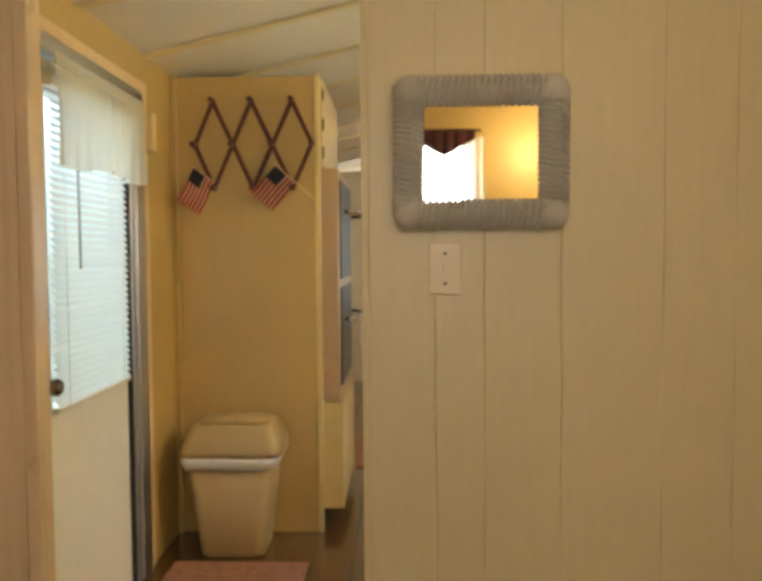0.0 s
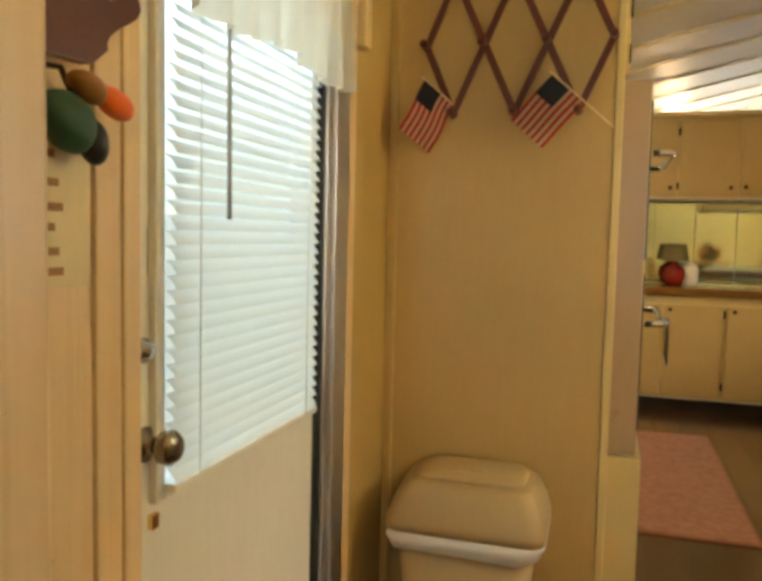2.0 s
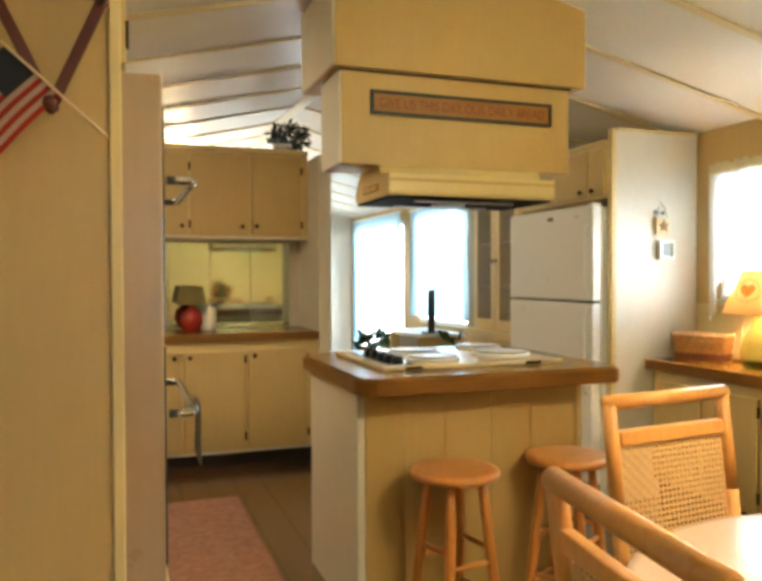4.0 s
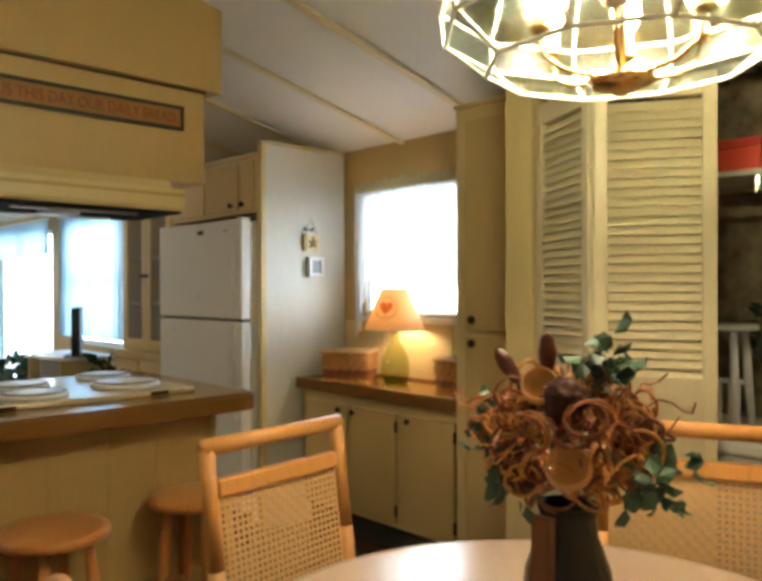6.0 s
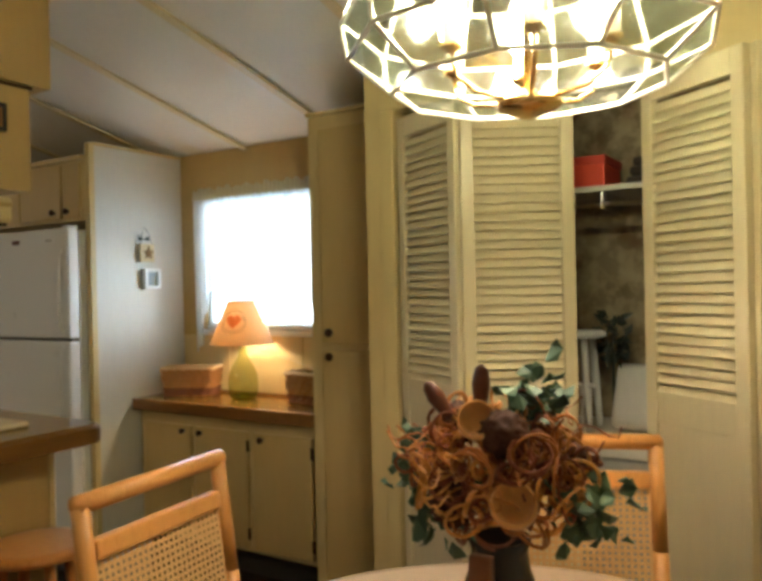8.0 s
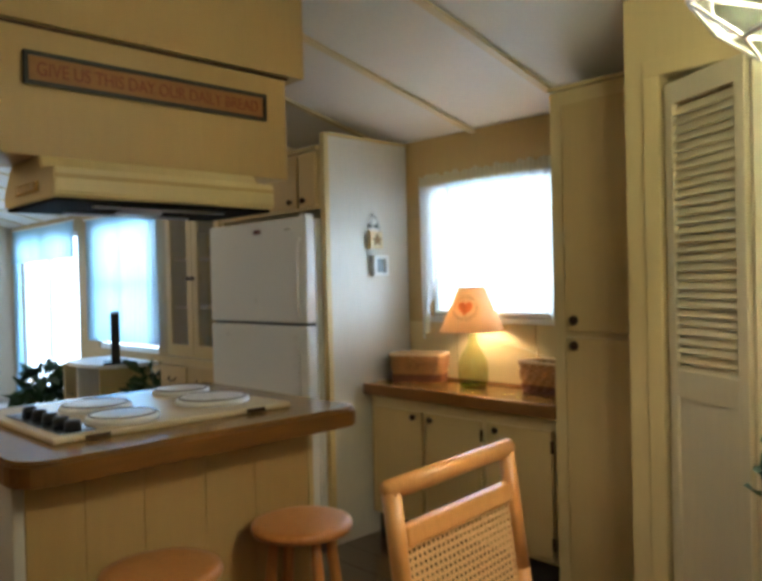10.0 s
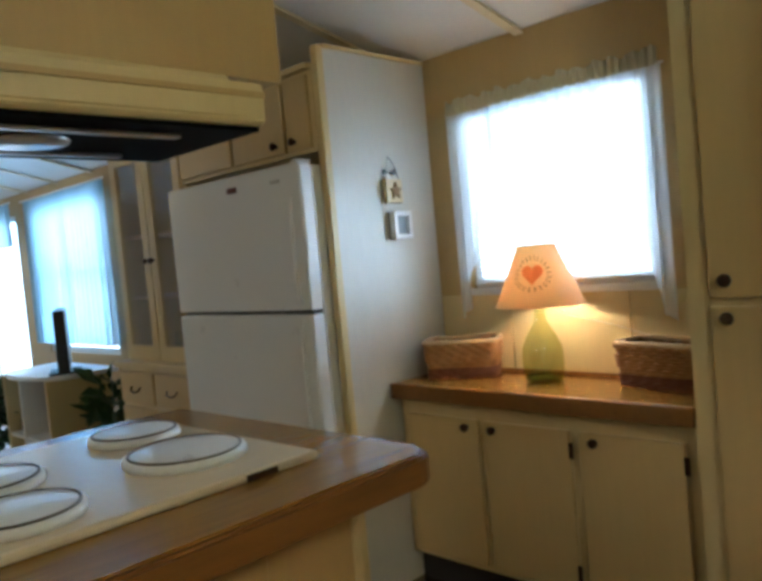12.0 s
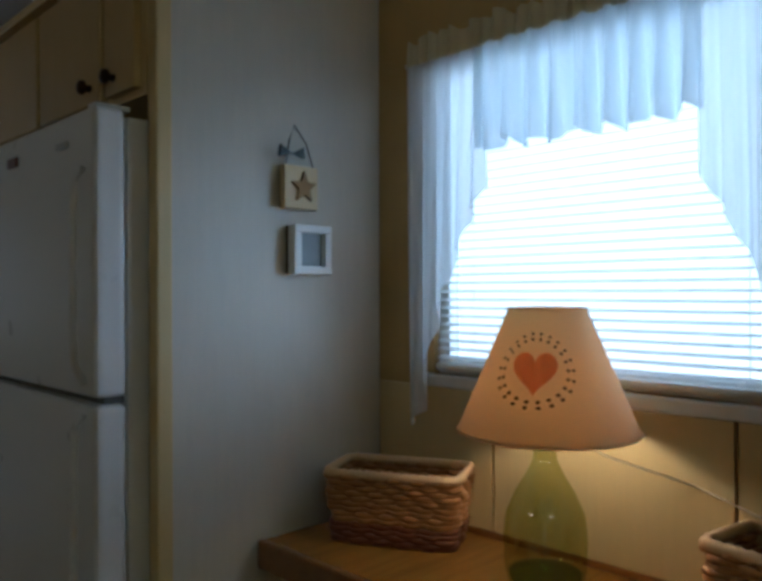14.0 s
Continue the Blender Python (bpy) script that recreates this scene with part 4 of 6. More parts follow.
# ---- kitchen: refrigerator bay ----
def fridge():
    t = thing("refrigerator", "white top-freezer refrigerator between cabinet panels", "refrigerator", (3.6, 5.88, 0))
    part("body", box((3.285, 5.415, 0.03), (3.93, 6.33, 1.705), 0.008), FRIDGE_WHITE, t)
    part("base_grille", box((3.27, 5.42, 0.02), (3.284, 6.325, 0.10), 0.003), BLACK, t)
    for nm, z0, z1 in (("freezer_door", 1.163, 1.715), ("fridge_door", 0.11, 1.148)):
        d = part(nm, box((3.215, 5.405, z0), (3.278, 6.335, z1), 0.014, None, 3), FRIDGE_WHITE, t, "", False)
    part("door_gap", box((3.24, 5.42, 1.149), (3.28, 6.32, 1.162)), material("grey_gasket", (0.12, 0.12, 0.12), 0.7), t, "dark gasket line")
    for z0, z1 in ((1.19, 1.60), (0.62, 1.13)):
        y = 5.448
        b = tube([(3.214, y, z1), (3.195, y, z1 - 0.03), (3.191, y, z1 - 0.09), (3.191, y, z0 + 0.09), (3.195, y, z0 + 0.03), (3.214, y, z0)], 0.0075, 10)
        part("handle", b, FRIDGE_WHITE, t, "", True)
    part("badge", box((3.208, 5.80, 1.645), (3.2145, 5.86, 1.668), 0.004), material("dark_red_badge", (0.12, 0.02, 0.02), 0.3), t, "dark red maker's badge")
    part("badge", box((3.208, 5.52, 1.648), (3.2145, 5.575, 1.662), 0.004), ALU, t, "small grey badge")
    part("hinge_cover", box((3.23, 5.43, 1.716), (3.30, 5.47, 1.728), 0.004), FRIDGE_WHITE, t)


fridge()
fp = thing("tall_end_panel", "off-white side panel enclosing the refrigerator", "panel", (3.63, 5.39, 0))
part("sheet", box((3.36, 5.382, 0.0), (3.938, 5.40, 2.14)), OFFWHITE, fp)
part("front_stile", box((3.325, 5.374, 0.0), (3.359, 5.41, 2.145), 0.005), CREAM, fp)
part("top_trim", box((3.36, 5.374, 2.135), (3.938, 5.404, 2.152), 0.003), CREAM, fp)
fo = thing("refrigerator_top_cabinet", "cream two-door cabinet above the refrigerator", "cabinet", (3.6, 5.88, 1.75))
part("body", box((3.325, 5.412, 1.755), (3.935, 6.38, 2.06)), CREAM, fo)
part("crown", box((3.30, 5.412, 2.062), (3.935, 6.39, 2.085), 0.004), CREAM, fo)
for y0, y1 in ((5.43, 5.565), (5.585, 5.93), (5.95, 6.36)):
    part("door", box((3.306, y0, 1.77), (3.324, y1, 2.045), 0.005), CREAM_SHADE, fo)
for y in (5.52, 5.635):
    knob((3.306, y, 1.805), "-x", fo)


# small hangings on the panel
st = thing("star_plaque", "small wooden plaque with a rusty star on a wire", "wall plaque", (3.66, 5.382, 1.6))
part("board", box((3.618, 5.352, 1.548), (3.712, 5.372, 1.645), 0.003), PANEL_WALL, st, "aged cream board")
pts = []
for i in range(10):
    r = 0.036 if i % 2 == 0 else 0.016
    a = radians(90 + 36 * i)
    pts.append((3.668 + r * math.cos(a), 1.596 + r * math.sin(a)))
part("star", outline(pts, "y", 5.344, 5.352), material("rusty_star", (0.26, 0.15, 0.05), 0.7, 0.3), st, "rusty metal star")
part("wire", tube([(3.63, 5.365, 1.645), (3.642, 5.368, 1.70), (3.66, 5.372, 1.738), (3.69, 5.368, 1.70), (3.708, 5.365, 1.645)], 0.0018, 6), BRONZE, st)
for s in (-1, 1):
    part("bow", outline([(3.635, 1.668), (3.635 + s * 0.032, 1.685), (3.635 + s * 0.035, 1.66)], "y", 5.345, 5.352), GREEN_DARK, st, "dark ribbon bow")
pf = thing("small_picture", "small white framed picture on the panel", "picture", (3.695, 5.382, 1.40))
for lo, hi in (((3.64, 1.402), (3.748, 1.420)), ((3.64, 1.495), (3.748, 1.513)), ((3.64, 1.42), (3.66, 1.495)), ((3.728, 1.42), (3.748, 1.495))):
    part("frame_strip", box((lo[0], 5.345, lo[1]), (hi[0], 5.372, hi[1]), 0.003), FRIDGE_WHITE, pf, "white frame strip")
part("backing", box((3.642, 5.372, 1.404), (3.746, 5.381, 1.511)), BLACK, pf)
part("print", box((3.66, 5.360, 1.42), (3.728, 5.3715, 1.495)), paint("grey_print", (0.32, 0.36, 0.38), 0.4, 0.6), pf, "grey-blue print")


# ---- kitchen: window counter ----
wc = thing("window_base_cabinet", "cream three-door base cabinet under the kitchen window", "cabinet", (3.78, 4.78, 0))
part("body", box((3.615, 4.175, 0.125), (3.935, 5.37, 0.765)), CREAM, wc)
part("toe_kick", box((3.66, 4.175, 0.0), (3.93, 5.37, 0.124)), DARK, wc, "recessed toe kick coloured dark for its shade")
for y0, y1 in ((4.985, 5.325), (4.605, 4.955), (4.22, 4.57)):
    part("door", box((3.594, y0, 0.15), (3.614, y1, 0.705), 0.006), CREAM_SHADE, wc)
for y in (5.03, 4.91, 4.51):
    knob((3.594, y, 0.678), "-x", wc)
for y, z in ((4.598, 0.64), (4.598, 0.22), (4.214, 0.64), (4.214, 0.22)):
    hinge((3.593, y, z), "x", wc)
wt = thing("window_countertop", "warm wood-look countertop under the kitchen window", "countertop", (3.75, 4.78, 0.77))
part("top", box((3.575, 4.172, 0.79), (3.937, 5.372, 0.826), 0.004), COUNTER, wt)
part("edge", box((3.555, 4.172, 0.766), (3.574, 5.372, 0.828), 0.006), COUNTER_EDGE, wt, "brown wood edge")
part("backsplash", box((3.92, 4.172, 0.827), (3.938, 5.372, 0.84), 0.003), COUNTER_EDGE, wt)
bs = [5.372, 5.02, 4.515, 4.172]
for y1, y0 in zip(bs, bs[1:]):
    solid("wall_panel", box((3.926, y0 + 0.003, 0.84), (3.9395, y1 - 0.003, 1.14), 0.002), CREAM, "cream panel below the kitchen window", "wall panel", kind="structure")

pn = thing("pantry_cabinet", "cream tall pantry cabinet with two stacked doors", "cabinet", (3.7, 3.92, 0))
part("body", box((3.545, 3.675, 0.08), (3.937, 4.16, 2.13)), CREAM, pn)
part("plinth", box((3.58, 3.675, 0.0), (3.93, 4.16, 0.08)), DARK, pn)
part("upper_door", box((3.524, 3.70, 1.145), (3.544, 4.095, 2.07), 0.006), CREAM_SHADE, pn)
part("lower_door", box((3.524, 3.70, 0.12), (3.544, 4.095, 1.122), 0.006), CREAM_SHADE, pn)
part("crown", box((3.53, 3.675, 2.132), (3.937, 4.165, 2.15), 0.004), CREAM, pn)
for z in (1.188, 1.085):
    knob((3.524, 4.045, z + 0.006), "-x", pn, BRONZE, 0.019)


def kitchen_window():
    w = thing("window_1", "white framed kitchen window", "window", (3.97, 4.8, 1.17), kind="structure")
    y0, y1, z0, z1 = 4.40, 5.20, 1.17, 1.90
    for lo, hi in (((y0, z0), (y1, z0 + 0.035)), ((y0, z1 - 0.035), (y1, z1)), ((y0, z0 + 0.035), (y0 + 0.035, z1 - 0.035)), ((y1 - 0.035, z0 + 0.035), (y1, z1 - 0.035))):
        part("window_frame", box((3.955, lo[0], lo[1]), (3.995, hi[0], hi[1]), 0.004), WHITE, w)
    p = part("pane", box((3.973, y0 + 0.03, z0 + 0.03), (3.977, y1 - 0.03, z1 - 0.03)), GLASS, w)
    p.visible_shadow = False
    part("window_sill", box((3.928, y0 - 0.03, z0 - 0.03), (3.954, y1 + 0.03, z0), 0.006), WHITE, w)
    part("lower_trim", box((3.926, y0 - 0.03, 1.142), (3.9395, y1 + 0.03, 1.168), 0.004), WHITE, w)
    slatted_blind("kitchen_blind", "thin white slatted blind in the kitchen window", y0 + 0.01, y1 - 0.01, z0 + 0.01, z1 - 0.01, 3.945, 0.019, -12, None)
    c = thing("kitchen_curtain", "sheer white ruffled tier curtain and valance at the kitchen window", "curtain", (3.9, 4.8, 1.9))
    at_wall = lambda u, o, z: (3.895 + o, u, z)
    part("header", cloth(4.345, 5.235, 1.886, lambda s: 1.944 + 0.007 * math.sin(s * 83) + 0.005 * math.sin(s * 37), lambda u, o, z: (3.885 + o, u, z), 30, 0.009, 220, 4, 11), RUFFLE, c, "cream gathered rod sleeve", True)
    part("valance", cloth(4.556, 5.034, 1.89, lambda s: 1.665 + 0.010 * math.sin(s * 40) + 0.006 * math.sin(s * 17), lambda u, o, z: (3.886 + o, u, z), 9, 0.022, 150, 12, 12), VALANCE, c, "", True)
    part("side_panel", cloth(5.245, 5.02, 1.89, lambda s: 1.045 + 0.2 * min(s, 0.22) + 0.5 * (max(0, s - 0.22) / 0.78) ** 0.6, at_wall, 5, 0.014, 60, 16, 13), SHEER, c, "", True)
    part("side_panel", cloth(4.335, 4.57, 1.89, lambda s: 1.03 + 0.2 * min(s, 0.22) + 0.5 * (max(0, s - 0.22) / 0.78) ** 0.6, at_wall, 5, 0.014, 60, 16, 14), SHEER, c, "", True)
    part("rod", tube([(3.90, 4.33, 1.893), (3.90, 5.25, 1.893)], 0.005), WHITE, c)


kitchen_window()

# ---- lamp and baskets on the window counter ----
def table_lamp():
    cx_, cy_ = 3.795, 4.805
    t = thing("table_lamp", "lit table lamp with a green glass bottle base and stencilled shade", "lamp", (cx_, cy_, 0.826))
    g = clear_glass("green_bottle_glass", (0.80, 0.84, 0.55), 0.06, 0.10)
    prof = [(0.055, 0.0), (0.068, 0.006), (0.074, 0.03), (0.076, 0.085), (0.072, 0.125), (0.055, 0.165), (0.034, 0.20), (0.022, 0.225), (0.018, 0.265), (0.02, 0.27)]
    part("base", lathe(prof, (cx_, cy_, 0.827), 40), g, t, "green glass bottle base", True)
    part("bottle_floor", lathe([(0.05, 0.004), (0.064, 0.010), (0.066, 0.02), (0.045, 0.016), (0.012, 0.03)], (cx_, cy_, 0.827), 32), clear_glass("deep_green_glass", (0.42, 0.62, 0.22), 0.1, 0.12), t, "thick darker glass floor", True)
    part("socket", lathe([(0.016, 0.27), (0.018, 0.30), (0.014, 0.33)], (cx_, cy_, 0.827), 16), BRASS, t, "brass lamp socket", True)
    part("bulb", lathe([(0.012, 0.33), (0.028, 0.36), (0.03, 0.38), (0.018, 0.405), (0.002, 0.412)], (cx_, cy_, 0.827), 16), BULB, t, "lit bulb", True)
    sh = sheer("peach_lamp_shade", (0.88, 0.67, 0.38), 0.0)
    c = (cx_ - 0.03, cy_ - 0.025, 0.827)
    part("shade", lathe([(0.161, 0.285), (0.068, 0.506), (0.066, 0.506), (0.159, 0.285)], c, 48, cap=False), sh, t, "peach cone shade", True)
    for r, z in ((0.1605, 0.287), (0.068, 0.504)):
        part("shade_band", tube([(c[0] + r * math.cos(a), c[1] + r * math.sin(a), c[2] + z) for a in [6.283 * q / 48 for q in range(48)]], 0.0028, 6, None, True), sh, t)
    orange, dark = sheer("stencil_orange", (0.86, 0.36, 0.14), 0.0), material("stencil_dark", (0.10, 0.05, 0.03), 0.7)

    def on_shade(ang, h, out=0.0022):
        r = 0.161 + (0.068 - 0.161) * (h - 0.285) / 0.221 + out
        return Vector((c[0] + r * math.cos(ang), c[1] + r * math.sin(ang), c[2] + h))

    mid, hz = radians(202), 0.405
    b = bmesh.new()
    ring = []
    for q in range(24):
        a = 6.283 * q / 24
        u, w = 0.021 * 1.9 * math.sin(a) ** 3, 0.0024 * (13 * math.cos(a) - 5 * math.cos(2 * a) - 2 * math.cos(3 * a) - math.cos(4 * a))
        ring.append(b.verts.new(on_shade(mid + u / 0.115, hz + w)))
    b.faces.new(ring)
    part("stencil_heart", b, orange, t, "orange stencilled heart")
    b = bmesh.new()
    for q in range(22):
        a = 6.283 * q / 22
        for k in range(2):
            u, w = (0.056 + 0.009 * k) * math.cos(a), (0.050 + 0.009 * k) * math.sin(a)
            vs = [b.verts.new(on_shade(mid + (u + du) / 0.115, hz + w + dw)) for du, dw in ((-0.004, 0), (0, -0.003), (0.004, 0), (0, 0.003))]
            b.faces.new(vs)
    part("stencil_wreath", b, dark, t, "dark stencilled wreath")
    part("cord", tube([(cx_ + 0.03, cy_ - 0.02, 1.10), (cx_ + 0.07, cy_ - 0.09, 1.06), (3.925, cy_ - 0.22, 1.02), (3.922, cy_ - 0.36, 0.98)], 0.0025, 6), material("pale_cord", (0.6, 0.5, 0.32), 0.5), t, "pale lamp cord")


table_lamp()
point_light("table_lamp_light", (3.765, 4.78, 1.235), 14.0, (1.0, 0.55, 0.20), 0.028)


def basket(m, seed):
    t = thing("wicker_basket", "rectangular woven seagrass basket on the window counter", "basket", (0, 0, 0), "baskets on the window counter")
    W, D, H = 0.29, 0.155, 0.145

    def loop(z, k=1.0, r=0.02, n=14):
        pts = []
        w, d = W / 2 * k, D / 2 * k
        for sx, sy, a0 in ((1, 1, 0), (-1, 1, 90), (-1, -1, 180), (1, -1, 270)):
            for q in range(3):
                a = radians(a0 + 45 * q)
                pts.append(Vector((sx * (w - r) + r * math.cos(a), sy * (d - r) + r * math.sin(a), z)))
        out = []
        for i, p in enumerate(pts):
            q = pts[(i + 1) % len(pts)]
            steps = max(1, int((q - p).length / 0.0085))
            out += [p.lerp(q, s / steps) for s in range(steps)]
        return out

    light = wood("seagrass", (0.20, 0.09, 0.02), (0.36, 0.18, 0.05), (80, 80, 80), 0.6, 0.4)
    brown = wood("brown_seagrass", (0.08, 0.025, 0.01), (0.14, 0.045, 0.016), (80, 80, 80), 0.6, 0.4)
    rows = 13
    for j in range(rows):
        z = 0.006 + j * (H - 0.012) / (rows - 1)
        k = 0.90 + 0.10 * j / (rows - 1)
        pts = loop(z, k)
        n = len(pts)
        w = []
        for i, p in enumerate(pts):
            out = Vector((p.x / (W / 2), p.y / (D / 2), 0))
            ph = (i // 3 + j // 2) % 2
            w.append(p + out.normalized() * (0.006 if ph else -0.002))
        part("weave_strand", tube(w, 0.0068, 6, None, True), brown if j < 4 else light, t, "brown lower band" if j < 4 else "", True)
    rim = loop(H + 0.002, 1.01)
    part("rim", tube(rim, [0.009 + 0.002 * (i % 2) for i in range(len(rim))], 8, None, True), wood("pale_rim", (0.48, 0.30, 0.13), (0.60, 0.41, 0.20), (80, 80, 80), 0.6, 0.4), t, "pale braided rim", True)
    part("bottom", box((-W / 2 * 0.88, -D / 2 * 0.88, 0.0), (W / 2 * 0.88, D / 2 * 0.88, 0.008), 0.003), brown, t)
    part("lining", box((-W / 2 * 0.86, -D / 2 * 0.84, 0.009), (W / 2 * 0.86, D / 2 * 0.84, 0.03), 0.003), DARK, t)
    t.matrix_basis = m
    return t


b1 = basket(pose(3.795, 5.175, 0.8265, 0, 0, -64), 1)
copy_thing(b1, pose(3.832, 4.36, 0.8265, 0, 0, -100))


# ---- dining: closet doors and closet ----
def louver_leaf(p, q, knob_at=None):
    """A bifold leaf between two points of the plan, with fixed slats over a flat panel."""
    p, q = Vector((*p, 0)), Vector((*q, 0))
    d = q - p
    L = d.length
    t = thing("louver_door_leaf", "cream louvered bifold closet door leaf standing ajar", "closet door", p, "louvered closet door leaves", "")
    m = Matrix.Translation(p) @ pose(0, 0, 0, 0, 0, math.degrees(math.atan2(d.y, d.x)))
    BASE[t] = Matrix()
    t.location = (0, 0, 0)
    g = 0.004

    def add(nm, b, label=""):
        b.transform(m)
        return part(nm, b, LOUVER, t, label)

    add("stile", box((g, -0.014, 0.02), (0.045, 0.014, 1.985), 0.003))
    add("stile", box((L - 0.045, -0.014, 0.02), (L - g, 0.014, 1.985), 0.003))
    add("top_rail", box((0.0455, -0.013, 1.915), (L - 0.0455, 0.013, 1.985), 0.002))
    add("mid_rail", box((0.0455, -0.013, 0.97), (L - 0.0455, 0.013, 1.06), 0.002))
    add("bottom_rail", box((0.0455, -0.013, 0.02), (L - 0.0455, 0.013, 0.12), 0.002))
    add("flat_panel", box((0.0455, -0.006, 0.121), (L - 0.0455, 0.006, 0.969)))
    b = box((0.0455, -0.0188, -0.0035), (L - 0.0455, 0.0188, 0.0035), 0.002)
    b.transform(pose(0, 0, 0, -57, 0, 0))
    me = mesh_of("slat", b, LOUVER)
    n = 29
    for i in range(n):
        ob = new("slat", me)
        ob.parent = t
        ob.matrix_basis = m @ Matrix.Translation((0, 0, 1.072 + i * 0.0292))
    if knob_at:
        b = outline([(-0.012, -0.045), (0.012, -0.045), (0.008, 0.045), (-0.008, 0.045)], "y", 0.018, 0.032)
        b.transform(m @ Matrix.Translation((knob_at, 0, 0.95)))
        part("pull", b, BRASS, t, "brass finger pull")
    return t


louver_leaf((3.085, 3.212), (3.262, 3.53))
louver_leaf((3.262, 2.895), (3.077, 3.208))
louver_leaf((3.052, 2.378), (3.262, 2.682))
louver_leaf((3.262, 2.065), (3.054, 2.370), 0.30)

WALLPAPER = material("floral_wallpaper", (0.3, 0.2, 0.12), 0.8)
v_ = coords(WALLPAPER)
vo = WALLPAPER.node_tree.nodes.new("ShaderNodeTexVoronoi")
vo.inputs["Scale"].default_value = 8
WALLPAPER.node_tree.links.new(v_, vo.inputs["Vector"])
paper = ramp(WALLPAPER, vo.outputs["Distance"], [(0.15, (0.20, 0.08, 0.04)), (0.35, (0.27, 0.19, 0.10)), (0.6, (0.42, 0.33, 0.20))])
finish(WALLPAPER, mix(WALLPAPER, 0.55, paper, ramp(WALLPAPER, noise_tex(WALLPAPER, v_, 14, 5), [(0.42, (0.11, 0.08, 0.045)), (0.58, (0.38, 0.30, 0.18))])))
solid("wall_closet_paper", box((3.925, 1.68, 0.0), (3.939, 3.625, 2.15)), WALLPAPER, "brown floral wallpaper at the back of the closet", "wallpaper", kind="structure")
cs = thing("closet_shelf", "white closet shelf with a hanging rod", "shelf", (3.7, 2.7, 1.7))
part("board", box((3.52, 1.69, 1.70), (3.924, 3.62, 1.718), 0.003), OFFWHITE, cs)
part("rod", tube([(3.56, 1.69, 1.655), (3.56, 3.62, 1.655)], 0.011, 10), CHROME, cs, "chrome hanging rod", True)
for y in (1.75, 2.88, 3.56):
    part("bracket", box((3.54, y, 1.64), (3.92, y + 0.012, 1.70), 0.003), CHROME, cs)
rb = thing("red_box", "red cardboard box on the closet shelf", "box", (3.66, 2.95, 1.72))
part("carton", box((3.56, 2.88, 1.719), (3.78, 3.04, 1.81), 0.004), material("red_card", (0.62, 0.05, 0.015), 0.6), rb)
part("lid", box((3.555, 2.875, 1.80), (3.785, 3.045, 1.83), 0.004), material("red_card_lid", (0.5, 0.035, 0.012), 0.6), rb)
db = thing("dark_blanket_stack", "dark folded blankets on the closet shelf", "blanket", (3.75, 2.6, 1.72))
for i in range(3):
    part("fold", box((3.60 + 0.01 * i, 2.45, 1.72 + 0.035 * i), (3.90, 2.82 - 0.01 * i, 1.752 + 0.035 * i), 0.014), material("dark_cloth", (0.05, 0.035, 0.03), 0.9), db)
ch = thing("storage_trunk", "pale storage trunk on the closet floor", "trunk", (3.65, 2.8, 0))
part("box", box((3.42, 2.5, 0.0), (3.9, 3.3, 0.80), 0.01), paint("grey_trunk", (0.42, 0.40, 0.36), 0.6), ch)
part("lid", box((3.41, 2.49, 0.802), (3.91, 3.31, 0.85), 0.012), OFFWHITE, ch)
ps = thing("spindle_stand", "white spindle plant stand stored in the closet", "stand", (3.62, 3.02, 0.85))
part("top", lathe([(0.11, 0.335), (0.115, 0.345), (0.11, 0.355)], (3.62, 3.02, 0.852), 24), WHITE, ps, "", True)
for i in range(4):
    a = radians(45 + 90 * i)
    part("leg", tube([(3.62 + 0.075 * math.cos(a), 3.02 + 0.075 * math.sin(a), 1.19), (3.62 + 0.085 * math.cos(a), 3.02 + 0.085 * math.sin(a), 1.02), (3.62 + 0.10 * math.cos(a), 3.02 + 0.10 * math.sin(a), 0.853)], [0.012, 0.016, 0.011], 8), WHITE, ps, "", True)
for i in range(6):
    part("spindle", tube([(3.555, 2.945 + 0.03 * i, 0.86), (3.555, 2.945 + 0.03 * i, 1.02)], 0.006, 6), WHITE, ps)
part("rail", tube([(3.555, 2.93, 1.02), (3.555, 3.11, 1.02)], 0.009, 8), WHITE, ps)
cu = thing("white_cushion", "white pillow leaning in the closet", "pillow", (3.6, 2.82, 0.85))
b = box((-0.035, -0.085, 0.0), (0.035, 0.085, 0.24), 0.032, None, 4)
b.transform(Matrix.Translation((3.66, 2.82, 0.853)) @ pose(0, 0, 0, 0, 18, -12))
part("pillow", b, paint("white_cotton", (0.62, 0.58, 0.52), 0.9), cu, "", True)


leaf_clump("dark_dried_foliage", "dark dried foliage stored in the closet", "plant", (3.70, 2.90, 1.17), (0.06, 0.05, 0.09), 70, GREEN_DARK, 17, 0.05,
           lambda t: part("stem", tube([(3.70, 2.90, 0.852), (3.705, 2.90, 1.0), (3.70, 2.90, 1.15)], 0.006, 6), GREEN_DARK, t))


